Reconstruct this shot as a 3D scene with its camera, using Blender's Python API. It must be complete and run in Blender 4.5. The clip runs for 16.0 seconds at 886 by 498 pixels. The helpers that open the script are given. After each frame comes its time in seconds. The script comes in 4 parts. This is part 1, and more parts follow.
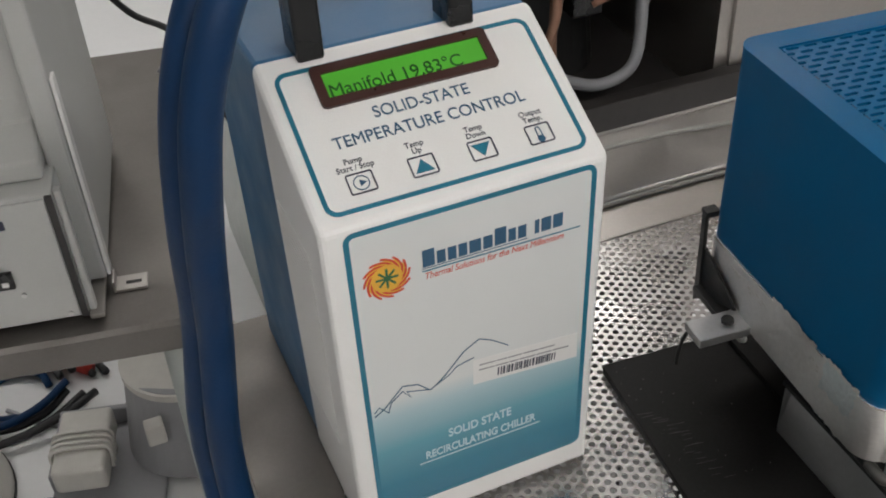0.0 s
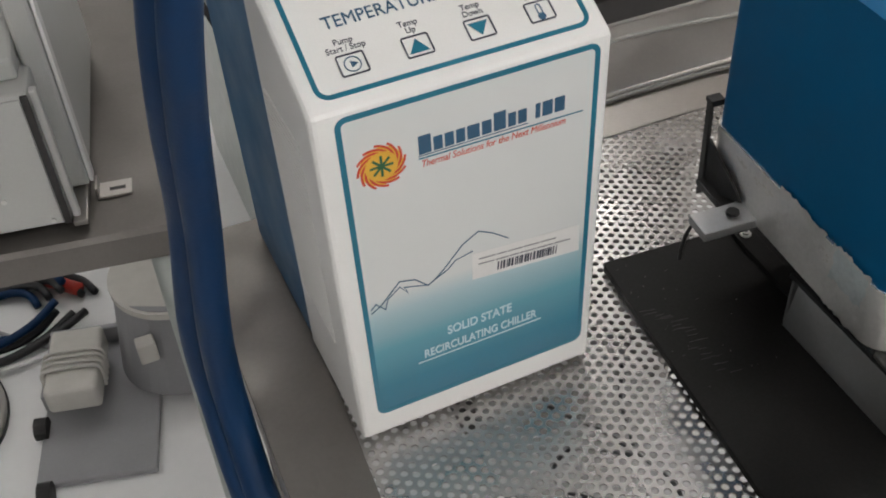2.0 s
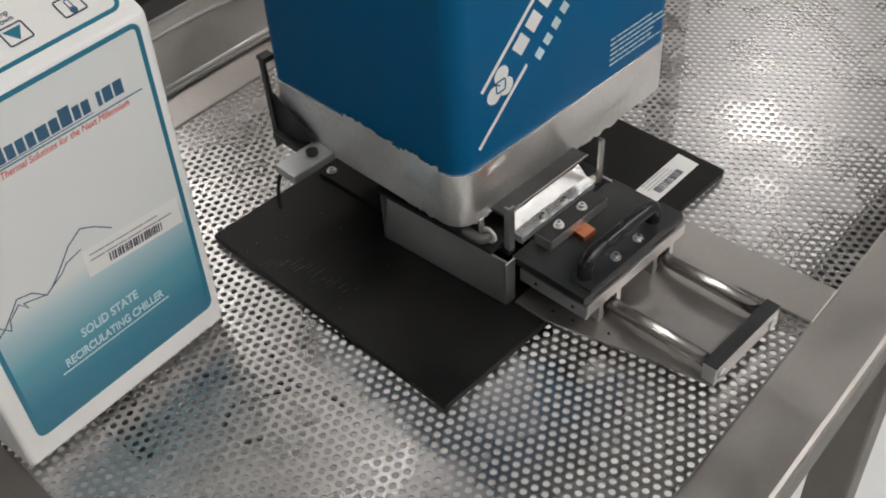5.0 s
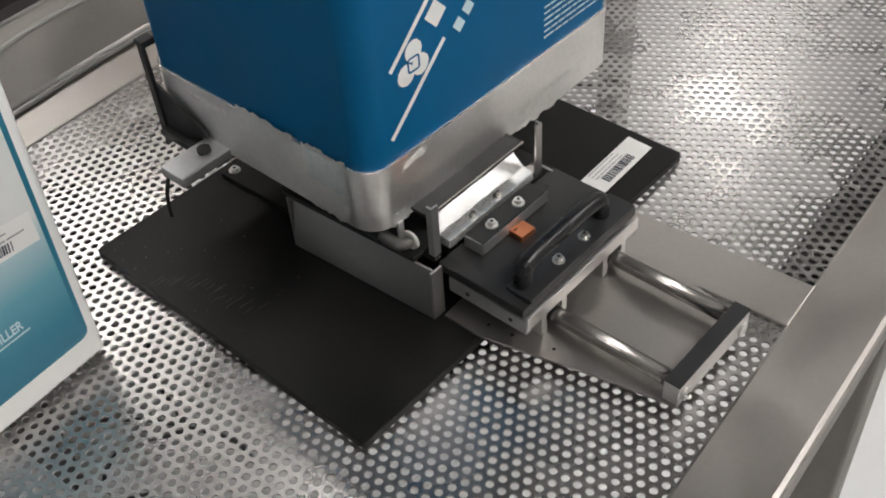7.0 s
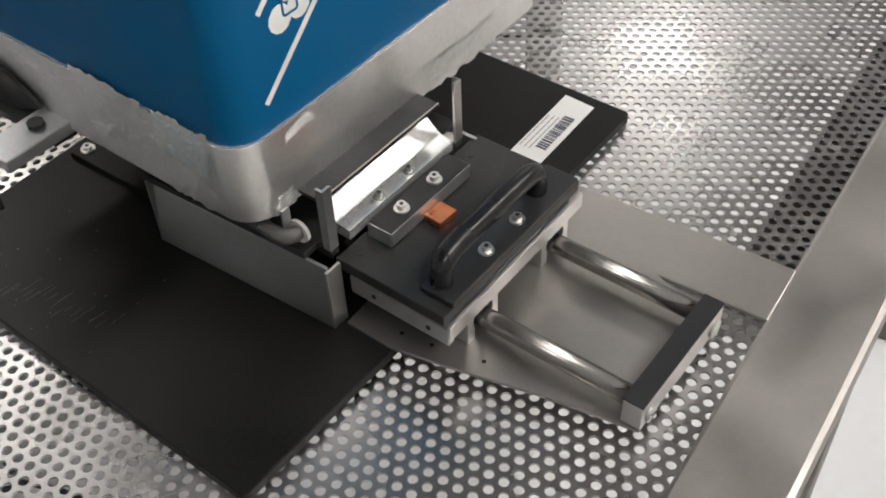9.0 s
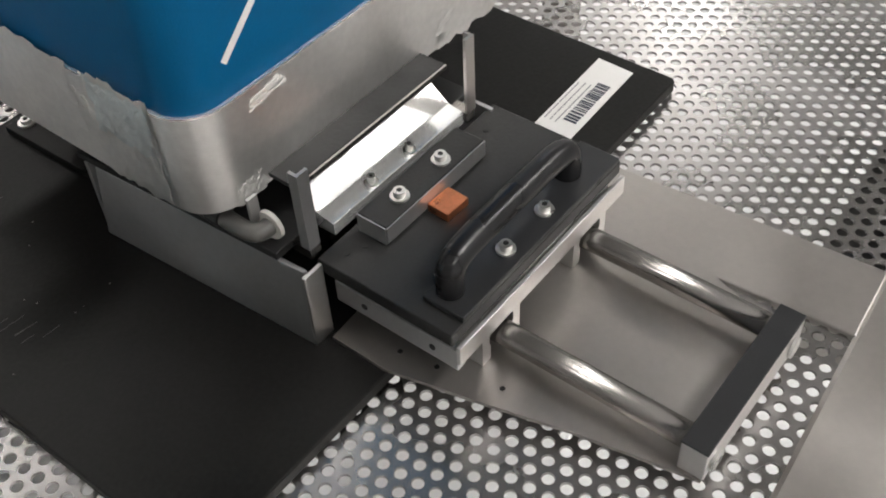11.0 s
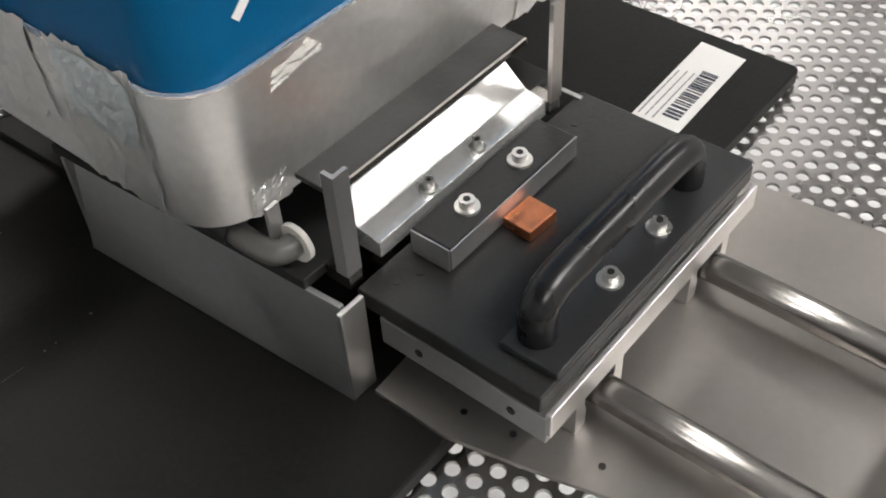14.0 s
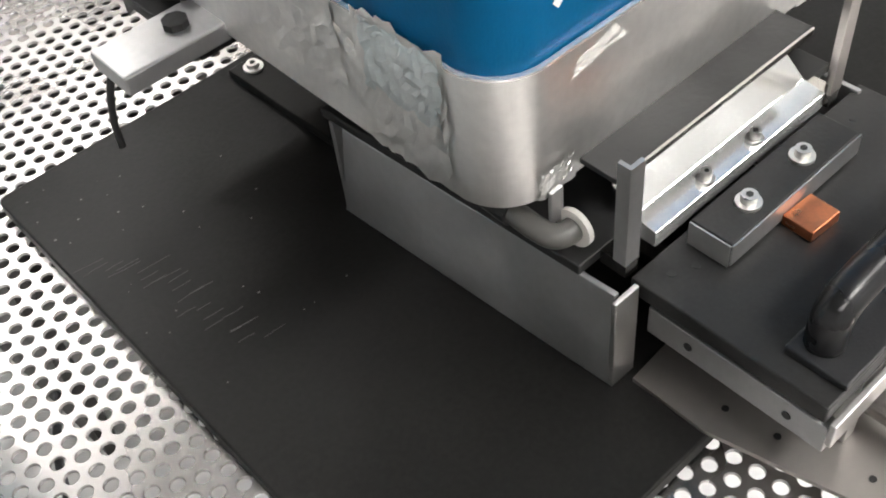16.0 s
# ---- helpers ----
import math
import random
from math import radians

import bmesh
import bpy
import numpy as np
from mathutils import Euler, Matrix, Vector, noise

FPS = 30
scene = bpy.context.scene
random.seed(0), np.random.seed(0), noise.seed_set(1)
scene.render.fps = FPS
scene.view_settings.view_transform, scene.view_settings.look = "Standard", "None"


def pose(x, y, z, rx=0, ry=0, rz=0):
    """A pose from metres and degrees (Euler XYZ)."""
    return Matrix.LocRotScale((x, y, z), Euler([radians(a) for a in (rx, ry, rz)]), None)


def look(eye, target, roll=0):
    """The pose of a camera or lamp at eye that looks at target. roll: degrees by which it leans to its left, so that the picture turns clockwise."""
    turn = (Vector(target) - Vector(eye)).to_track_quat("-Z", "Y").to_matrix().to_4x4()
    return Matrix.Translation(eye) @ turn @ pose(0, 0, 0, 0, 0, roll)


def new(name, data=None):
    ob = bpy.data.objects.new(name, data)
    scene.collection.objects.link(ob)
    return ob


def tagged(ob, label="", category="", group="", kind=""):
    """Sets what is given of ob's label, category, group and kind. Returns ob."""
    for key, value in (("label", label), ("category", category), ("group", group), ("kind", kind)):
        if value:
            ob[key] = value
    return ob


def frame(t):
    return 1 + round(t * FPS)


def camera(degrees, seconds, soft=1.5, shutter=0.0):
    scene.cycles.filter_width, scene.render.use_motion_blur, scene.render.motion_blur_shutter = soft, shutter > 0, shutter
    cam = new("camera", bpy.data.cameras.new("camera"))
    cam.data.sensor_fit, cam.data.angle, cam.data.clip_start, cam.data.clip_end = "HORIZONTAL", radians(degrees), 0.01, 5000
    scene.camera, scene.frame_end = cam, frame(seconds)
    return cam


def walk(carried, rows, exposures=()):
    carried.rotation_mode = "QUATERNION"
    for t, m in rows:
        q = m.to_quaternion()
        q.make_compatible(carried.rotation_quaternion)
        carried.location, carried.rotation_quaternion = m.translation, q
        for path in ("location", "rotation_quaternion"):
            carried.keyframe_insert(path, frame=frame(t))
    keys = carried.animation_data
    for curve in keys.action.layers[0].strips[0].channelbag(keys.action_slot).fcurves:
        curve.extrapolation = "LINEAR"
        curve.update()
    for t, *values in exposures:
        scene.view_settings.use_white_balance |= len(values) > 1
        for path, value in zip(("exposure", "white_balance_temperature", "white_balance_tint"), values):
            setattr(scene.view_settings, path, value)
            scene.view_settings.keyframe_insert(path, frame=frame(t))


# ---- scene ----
cam = camera(45.0, 16.0, soft=1.9)
PATH = [
    (0, (-0.1067, -0.4319, 0.5765), (-0.0519, -0.2838, 0.4538), -3.04),
    (0.5, (-0.1068, -0.4293, 0.5700), (-0.0534, -0.2836, 0.4438), -3.35),
    (1, (-0.1067, -0.4317, 0.5655), (-0.0552, -0.2879, 0.4364), -3.28),
    (1.5, (-0.1094, -0.4290, 0.5561), (-0.0572, -0.2871, 0.4253), -3.15),
    (2, (-0.1090, -0.4219, 0.5457), (-0.0563, -0.2828, 0.4119), -3.69),
    (2.5, (-0.1053, -0.4242, 0.5347), (-0.0465, -0.2897, 0.3988), -5.17),
    (3, (-0.1141, -0.4255, 0.5338), (-0.0408, -0.2994, 0.3970), -4.85),
    (3.5, (-0.1373, -0.4466, 0.5283), (-0.0477, -0.3275, 0.3949), -4.16),
    (4, (-0.1322, -0.4741, 0.5354), (-0.0354, -0.3604, 0.4023), -3.95),
    (4.5, (-0.1374, -0.4799, 0.5553), (-0.0328, -0.3756, 0.4205), -3.30),
    (7, (-0.0512, -0.4442, 0.4851), (0.0594, -0.3505, 0.3473), -4.27),
    (7.5, (-0.0297, -0.4296, 0.4640), (0.0828, -0.3399, 0.3251), -3.94),
    (8, (-0.0125, -0.4171, 0.4448), (0.1025, -0.3318, 0.3051), -3.23),
    (8.5, (0.0117, -0.4056, 0.4236), (0.1268, -0.3229, 0.2825), -3.05),
    (11, (0.0984, -0.3502, 0.3343), (0.2095, -0.2685, 0.1894), -3.38),
    (11.5, (0.1129, -0.3426, 0.3227), (0.2224, -0.2598, 0.1772), -4.00),
    (12, (0.1293, -0.3340, 0.3043), (0.2441, -0.2460, 0.1661), -4.33),
    (12.5, (0.1310, -0.3146, 0.2959), (0.2537, -0.2325, 0.1610), -1.95),
    (13, (0.1514, -0.3176, 0.2775), (0.2706, -0.2261, 0.1454), -4.71),
    (13.5, (0.1614, -0.3108, 0.2638), (0.2715, -0.2185, 0.1246), -5.82),
    (14, (0.1469, -0.2950, 0.2661), (0.2569, -0.2085, 0.1232), -3.86),
    (14.5, (0.1433, -0.2860, 0.2660), (0.2478, -0.1967, 0.1207), -4.69),
    (15, (0.1388, -0.2703, 0.2711), (0.2385, -0.1797, 0.1232), -4.93),
    (15.5, (0.1332, -0.2603, 0.2745), (0.2263, -0.1646, 0.1256), -6.19),
    (16, (0.1277, -0.2586, 0.2750), (0.2167, -0.1575, 0.1271), -7.34),
]
walk(cam, [(t, look(eye, target, roll)) for t, eye, target, roll in PATH],
     [(0, -0.48), (2, -0.42), (4, -0.4), (8, -0.16), (11, 0.04), (12.5, 0.04), (13.5, 0.1), (14.5, 0.34), (16, 0.7)])

# ---- world and light ----
FLOOR_Z, CEIL_Z = -0.80, 1.90
world = bpy.data.worlds.new("world")
scene.world = world
world.use_nodes = True
world.node_tree.nodes["Background"].inputs[0].default_value = (0.9, 0.95, 1.0, 1)
world.node_tree.nodes["Background"].inputs[1].default_value = 0.1


# ---- materials ----
def mat(name, color, rough=0.5, metal=0.0, vary=0.12, scale=40.0, fine=400.0, bump=0.0, spec=0.5, coat=0.0, per_object=False):
    m = bpy.data.materials.new(name)
    m.use_nodes = True
    nt = m.node_tree
    b = nt.nodes["Principled BSDF"]
    b.inputs["Metallic"].default_value = metal
    b.inputs["Specular IOR Level"].default_value = spec
    b.inputs["Coat Weight"].default_value = coat
    co = nt.nodes.new("ShaderNodeTexCoord")
    n1 = nt.nodes.new("ShaderNodeTexNoise")
    n1.inputs["Scale"].default_value, n1.inputs["Detail"].default_value = scale, 5
    n2 = nt.nodes.new("ShaderNodeTexNoise")
    n2.inputs["Scale"].default_value, n2.inputs["Detail"].default_value = fine, 3
    for n in (n1, n2):
        nt.links.new(co.outputs["Object"], n.inputs["Vector"])
    add = nt.nodes.new("ShaderNodeMath")
    add.operation = "MULTIPLY_ADD"
    nt.links.new(n2.outputs["Fac"], add.inputs[0])
    add.inputs[1].default_value = 0.4
    nt.links.new(n1.outputs["Fac"], add.inputs[2])
    ramp = nt.nodes.new("ShaderNodeMapRange")
    ramp.inputs["From Min"].default_value, ramp.inputs["From Max"].default_value = 0.35, 1.05
    ramp.inputs["To Min"].default_value, ramp.inputs["To Max"].default_value = 1 - vary, 1 + vary
    nt.links.new(add.outputs[0], ramp.inputs["Value"])
    mul = nt.nodes.new("ShaderNodeVectorMath")
    mul.operation = "SCALE"
    mul.inputs[0].default_value = color
    nt.links.new(ramp.outputs[0], mul.inputs["Scale"])
    nt.links.new(mul.outputs[0], b.inputs["Base Color"])
    rr = nt.nodes.new("ShaderNodeMapRange")
    rr.inputs["From Min"].default_value, rr.inputs["From Max"].default_value = 0.3, 0.75
    rr.inputs["To Min"].default_value, rr.inputs["To Max"].default_value = max(rough * 0.75, 0.02), min(rough * 1.3, 1)
    nt.links.new(n1.outputs["Fac"], rr.inputs["Value"])
    nt.links.new(rr.outputs[0], b.inputs["Roughness"])
    if bump:
        bp = nt.nodes.new("ShaderNodeBump")
        bp.inputs["Strength"].default_value, bp.inputs["Distance"].default_value = bump, 0.001
        nt.links.new(n2.outputs["Fac"], bp.inputs["Height"])
        nt.links.new(bp.outputs[0], b.inputs["Normal"])
    return m


def glow(name, color, strength):
    m = bpy.data.materials.new(name)
    m.use_nodes = True
    b = m.node_tree.nodes["Principled BSDF"]
    b.inputs["Base Color"].default_value = (*color, 1)
    b.inputs["Emission Color"].default_value = (*color, 1)
    b.inputs["Emission Strength"].default_value = strength
    return m


def brushed(name, color, rough, stretch=(1, 1, 1), vary=0.1, bump=0.15):
    """Metal with a drawn grain along one axis and soft stains."""
    m = mat(name, color, rough, 1.0, vary, 18.0, 300.0)
    nt = m.node_tree
    b = nt.nodes["Principled BSDF"]
    co = nt.nodes.new("ShaderNodeTexCoord")
    mp = nt.nodes.new("ShaderNodeMapping")
    mp.inputs["Scale"].default_value = stretch
    n = nt.nodes.new("ShaderNodeTexNoise")
    n.inputs["Scale"].default_value, n.inputs["Detail"].default_value = 60, 4
    nt.links.new(co.outputs["Object"], mp.inputs["Vector"])
    nt.links.new(mp.outputs[0], n.inputs["Vector"])
    bp = nt.nodes.new("ShaderNodeBump")
    bp.inputs["Strength"].default_value, bp.inputs["Distance"].default_value = bump, 0.0006
    nt.links.new(n.outputs["Fac"], bp.inputs["Height"])
    nt.links.new(bp.outputs[0], b.inputs["Normal"])
    return m


M_SHEET = brushed("perforated_steel", (0.41, 0.395, 0.385), 0.28, (1, 1, 1), 0.12, 0.12)
M_STEEL = brushed("brushed_steel", (0.44, 0.415, 0.39), 0.42, (1, 14, 1), 0.1, 0.1)
M_STEELX = brushed("brushed_steel_long", (0.44, 0.415, 0.39), 0.42, (14, 1, 1), 0.1, 0.1)
# darker, rougher copy of brushed_steel; dimmer reflections are put into the colour
M_STEELDIM = brushed("dim_reflection_steel", (0.23, 0.215, 0.20), 0.6, (8, 1, 1), 0.14, 0.15)
M_ALU = brushed("worn_aluminium", (0.86, 0.85, 0.83), 0.44, (1, 1, 10), 0.16, 0.12)
M_MILL = brushed("mill_aluminium", (0.66, 0.65, 0.64), 0.38, (1, 1, 8), 0.1, 0.15)
M_SCRATCH = mat("faint_scratch", (0.06, 0.06, 0.058), 0.7)
M_FLECK = mat("dust_fleck", (0.13, 0.13, 0.125), 0.7)
M_GREYPL = brushed("grey_zinc_plate", (0.50, 0.50, 0.50), 0.5, (6, 1, 1), 0.14, 0.2)
M_ROD = brushed("ground_rod", (0.29, 0.275, 0.26), 0.23, (1, 1, 1), 0.12, 0.05)
M_POLISH = mat("polished_angle", (0.93, 0.93, 0.92), 0.20, 0.75, 0.05, 30, 500)
M_CHROME = mat("bright_screw", (0.62, 0.61, 0.59), 0.33, 0.85, 0.1, 80, 500)
M_BLACKPL = mat("black_phenolic", (0.0085, 0.0082, 0.0078), 0.46, 0, 0.95, 9, 500, 0.08, 0.16)
M_BLACKAN = mat("black_anodised", (0.018, 0.0185, 0.020), 0.38, 0, 0.3, 14, 900, 0.10, 0.42)
M_TRAY = mat("black_tray_finish", (0.020, 0.0198, 0.0195), 0.40, 0, 0.6, 22, 700, 0.08, 0.34)
M_BLACKGL = mat("black_gloss_plastic", (0.008, 0.008, 0.009), 0.27, 0, 0.2, 40, 600, 0.0, 0.5)
M_BLACK = mat("black_paint", (0.014, 0.014, 0.014), 0.5, 0, 0.3, 60, 500, 0.1)
M_BLUE = mat("blue_enamel", (0.0005, 0.098, 0.235), 0.45, 0, 0.10, 14, 900, 0.10, 0.12)
M_BLUE2 = mat("blue_chiller_shell", (0.035, 0.135, 0.27), 0.45, 0, 0.08, 20, 700, 0.1)
# dark copy of the blue enamel for the shade behind the vent slots
M_BLUESHADE = mat("blue_vent_shade", (0.002, 0.02, 0.05), 0.6)
M_WHITE = mat("white_shell", (0.84, 0.83, 0.81), 0.38, 0, 0.04, 14, 900, 0.08)
M_CREAM = mat("cream_paint", (0.50, 0.50, 0.48), 0.42, 0, 0.07, 9, 500, 0.05)
M_TEAL = mat("teal_print", (0.012, 0.165, 0.25), 0.4, 0, 0.06)
M_INK = mat("dark_print", (0.03, 0.035, 0.06), 0.45)
M_INKBLUE = mat("blue_print", (0.03, 0.10, 0.18), 0.45)
M_RED = mat("red_print", (0.62, 0.07, 0.04), 0.45)
M_YEL = mat("yellow_print", (0.75, 0.42, 0.05), 0.45)
M_GRN = mat("green_print", (0.03, 0.13, 0.06), 0.45)
M_LABEL = mat("white_label", (0.78, 0.77, 0.75), 0.5, 0, 0.04)
M_PRINTW = mat("pale_print", (0.52, 0.66, 0.70), 0.5)
M_BEZEL = mat("brown_bezel", (0.055, 0.022, 0.018), 0.35)
M_LCD = glow("lcd_backlight", (0.09, 0.46, 0.035), 0.09)
M_LCDINK = mat("lcd_ink", (0.012, 0.10, 0.01), 0.4)
M_HOSE = mat("blue_hose_sleeve", (0.003, 0.030, 0.092), 0.5, 0, 0.16, 30, 600, 0.2, 0.25)
M_COPPER = mat("copper", (0.75, 0.27, 0.13), 0.34, 1.0, 0.25, 120, 900, 0.1)
M_FLOOR = mat("white_vinyl_floor", (0.80, 0.80, 0.80), 0.45, 0, 0.05, 2.5, 60)
M_WALL = mat("white_wall", (0.50, 0.50, 0.50), 0.8, 0, 0.04, 1.5, 80)
M_CEIL = mat("ceiling_tile", (0.30, 0.295, 0.29), 0.9, 0, 0.05, 6, 200)
M_LAMP = glow("fluorescent_diffuser", (1.0, 0.975, 0.945), 17.0)
# shade inside the machine, seam and under front holes is put into this near-black
M_DARK = mat("dark_recess_shade", (0.03, 0.027, 0.026), 0.5, 0, 0.4, 8, 90)
M_HOSECLR = mat("clear_vinyl_tube", (0.40, 0.39, 0.36), 0.2, 0, 0.1, 30, 300)
M_COPTUBE = mat("tarnished_copper_tube", (0.34, 0.19, 0.13), 0.4, 0.3)
M_REDPL = mat("red_rubber", (0.42, 0.03, 0.02), 0.5)
M_CABLE = mat("black_cable", (0.012, 0.012, 0.014), 0.45)
M_GREYPLA = mat("grey_plastic", (0.30, 0.30, 0.31), 0.5, 0, 0.1, 12, 300)
M_ELBOW = mat("grey_elbow", (0.085, 0.082, 0.076), 0.35, 0, 0.12, 60, 500)
M_FOIL = brushed("stained_foil", (0.76, 0.80, 0.80), 0.42, (1, 1, 1), 0.25, 0.3)
M_LEG = mat("painted_leg_tube", (0.42, 0.45, 0.43), 0.4, 0.2, 0.08)
M_BEIGE = mat("beige_plastic", (0.58, 0.56, 0.52), 0.45, 0, 0.08)
M_SCUFF = mat("pale_scuff", (0.76, 0.74, 0.70), 0.6, 0, 0.2, 200, 900)


# gradient print of the chiller's front: white above, teal below
def gradient_print():
    m = bpy.data.materials.new("teal_gradient_print")
    m.use_nodes = True
    nt = m.node_tree
    b = nt.nodes["Principled BSDF"]
    b.inputs["Roughness"].default_value = 0.36
    co = nt.nodes.new("ShaderNodeTexCoord")
    sep = nt.nodes.new("ShaderNodeSeparateXYZ")
    nt.links.new(co.outputs["Object"], sep.inputs[0])
    r = nt.nodes.new("ShaderNodeValToRGB")
    mr = nt.nodes.new("ShaderNodeMapRange")
    mr.inputs["From Min"].default_value, mr.inputs["From Max"].default_value = 0.024, 0.250
    nt.links.new(sep.outputs["Z"], mr.inputs["Value"])
    nt.links.new(mr.outputs[0], r.inputs["Fac"])
    e = r.color_ramp.elements
    e[0].position, e[0].color = 0.0, (0.010, 0.15, 0.235, 1)
    e[1].position, e[1].color = 0.43, (0.70, 0.71, 0.70, 1)
    for p, c in ((0.10, (0.012, 0.18, 0.27, 1)), (0.24, (0.10, 0.32, 0.40, 1)), (0.37, (0.42, 0.56, 0.60, 1))):
        k = e.new(p)
        k.color = c
    nt.links.new(r.outputs[0], b.inputs["Base Color"])
    return m


M_GRAD = gradient_print()


# ---- mesh helpers ----
def obj(name, verts, faces, material, parent=None, label="", smooth=False):
    me = bpy.data.meshes.new(name)
    me.from_pydata([tuple(v) for v in verts], [], faces)
    me.materials.append(material)
    if smooth:
        for p in me.polygons:
            p.use_smooth = True
    ob = new(name, me)
    ob.parent = parent
    if label:
        ob["label"] = label
    return ob


def part(name, bm, material, parent=None, label="", smooth=False):
    me = bpy.data.meshes.new(name)
    bmesh.ops.recalc_face_normals(bm, faces=bm.faces)
    bm.to_mesh(me)
    bm.free()
    me.materials.append(material)
    if smooth:
        for p in me.polygons:
            p.use_smooth = True
    ob = new(name, me)
    ob.parent = parent
    if label:
        ob["label"] = label
    return ob


def thing(name, m, label, category, group="", kind=""):
    ob = new(name)
    ob.matrix_world = m
    ob.empty_display_size = 0.02
    return tagged(ob, label, category, group, kind)


def box(x0, x1, y0, y1, z0, z1, bevel=0.0, seg=2, bm=None):
    own = bmesh.new()
    bmesh.ops.create_cube(own, size=1)
    for v in own.verts:
        v.co = Vector(((x0 + x1) / 2 + v.co.x * (x1 - x0), (y0 + y1) / 2 + v.co.y * (y1 - y0), (z0 + z1) / 2 + v.co.z * (z1 - z0)))
    if bevel:
        bmesh.ops.bevel(own, geom=own.edges[:], offset=bevel, segments=seg, affect="EDGES", profile=0.5)
    if bm is None:
        return own
    return merge(bm, own)


def merge(a, b):
    me = bpy.data.meshes.new("tmp")
    b.to_mesh(me)
    b.free()
    a.from_mesh(me)
    bpy.data.meshes.remove(me)
    return a


def cyl(p, q, r, seg=20, r2=None, cap=True):
    bm = bmesh.new()
    p, q = Vector(p), Vector(q)
    d = q - p
    bmesh.ops.create_cone(bm, cap_ends=cap, segments=seg, radius1=r, radius2=r if r2 is None else r2, depth=d.length)
    bm.transform(Matrix.Translation((p + q) / 2) @ d.to_track_quat("Z", "Y").to_matrix().to_4x4())
    return bm


def smooth_path(pts, n=8):
    """Catmull-Rom through the points."""
    P = [Vector(p) for p in pts]
    P = [2 * P[0] - P[1]] + P + [2 * P[-1] - P[-2]]
    out = []
    for i in range(1, len(P) - 2):
        for k in range(n):
            t = k / n
            a, b, c, d = P[i - 1 : i + 3]
            out.append(0.5 * (2 * b + (c - a) * t + (2 * a - 5 * b + 4 * c - d) * t * t + (3 * b - a - 3 * c + d) * t ** 3))
    out.append(P[-2])
    return out


def tube(pts, r, seg=12, n=8, bm=None):
    path = smooth_path(pts, n)
    bm = bm or bmesh.new()
    up = Vector((0.13, 0.2, 0.97))
    rings = []
    for i, p in enumerate(path):
        d = (path[min(i + 1, len(path) - 1)] - path[max(i - 1, 0)]).normalized()
        a = d.cross(up)
        if a.length < 1e-3:
            a = d.cross(Vector((1, 0, 0)))
        a.normalize()
        b = d.cross(a)
        up = a.cross(d)
        rings.append([bm.verts.new(p + r * (math.cos(k * 2 * math.pi / seg) * a + math.sin(k * 2 * math.pi / seg) * b)) for k in range(seg)])
    for s, t in zip(rings, rings[1:]):
        for k in range(seg):
            bm.faces.new((s[k], s[(k + 1) % seg], t[(k + 1) % seg], t[k]))
    bm.faces.new(rings[0][::-1])
    bm.faces.new(rings[-1])
    return bm


def prism(profile, axis, a, b, bevel=0.0, seg=2):
    """A closed outline of 2D points, drawn out along x, y or z from a to b."""
    bm = bmesh.new()
    put = {"x": lambda u, v, w: (w, u, v), "y": lambda u, v, w: (u, w, v), "z": lambda u, v, w: (u, v, w)}[axis]
    lo = [bm.verts.new(put(u, v, a)) for u, v in profile]
    hi = [bm.verts.new(put(u, v, b)) for u, v in profile]
    bm.faces.new(lo[::-1])
    bm.faces.new(hi)
    for i in range(len(lo)):
        j = (i + 1) % len(lo)
        bm.faces.new((lo[i], lo[j], hi[j], hi[i]))
    bmesh.ops.recalc_face_normals(bm, faces=bm.faces)
    if bevel:
        bmesh.ops.bevel(bm, geom=bm.edges[:], offset=bevel, segments=seg, affect="EDGES", profile=0.5)
    return bm


def rounded(x0, x1, y0, y1, r, n=6):
    pts = []
    for cx, cy, a in ((x1 - r, y1 - r, 0), (x0 + r, y1 - r, 90), (x0 + r, y0 + r, 180), (x1 - r, y0 + r, 270)):
        pts += [(cx + r * math.cos(radians(a + 90 * k / n)), cy + r * math.sin(radians(a + 90 * k / n))) for k in range(n + 1)]
    return pts


def ring_outline(x0, x1, y0, y1, r, w, h):
    """A flat rounded frame line of width w, raised by h, in the xy plane."""
    bm = bmesh.new()
    o, i = rounded(x0, x1, y0, y1, r), rounded(x0 + w, x1 - w, y0 + w, y1 - w, max(r - w, 0.0005))
    vo = [bm.verts.new((x, y, h)) for x, y in o]
    vi = [bm.verts.new((x, y, h)) for x, y in i]
    wo = [bm.verts.new((x, y, 0)) for x, y in o]
    wi = [bm.verts.new((x, y, 0)) for x, y in i]
    n = len(vo)
    for k in range(n):
        j = (k + 1) % n
        bm.faces.new((vo[k], vo[j], vi[j], vi[k]))
        bm.faces.new((wo[k], wo[j], vo[j], vo[k]))
        bm.faces.new((vi[k], vi[j], wi[j], wi[k]))
    return bm


def plate2d(pts, h):
    return prism(pts, "z", 0, h)


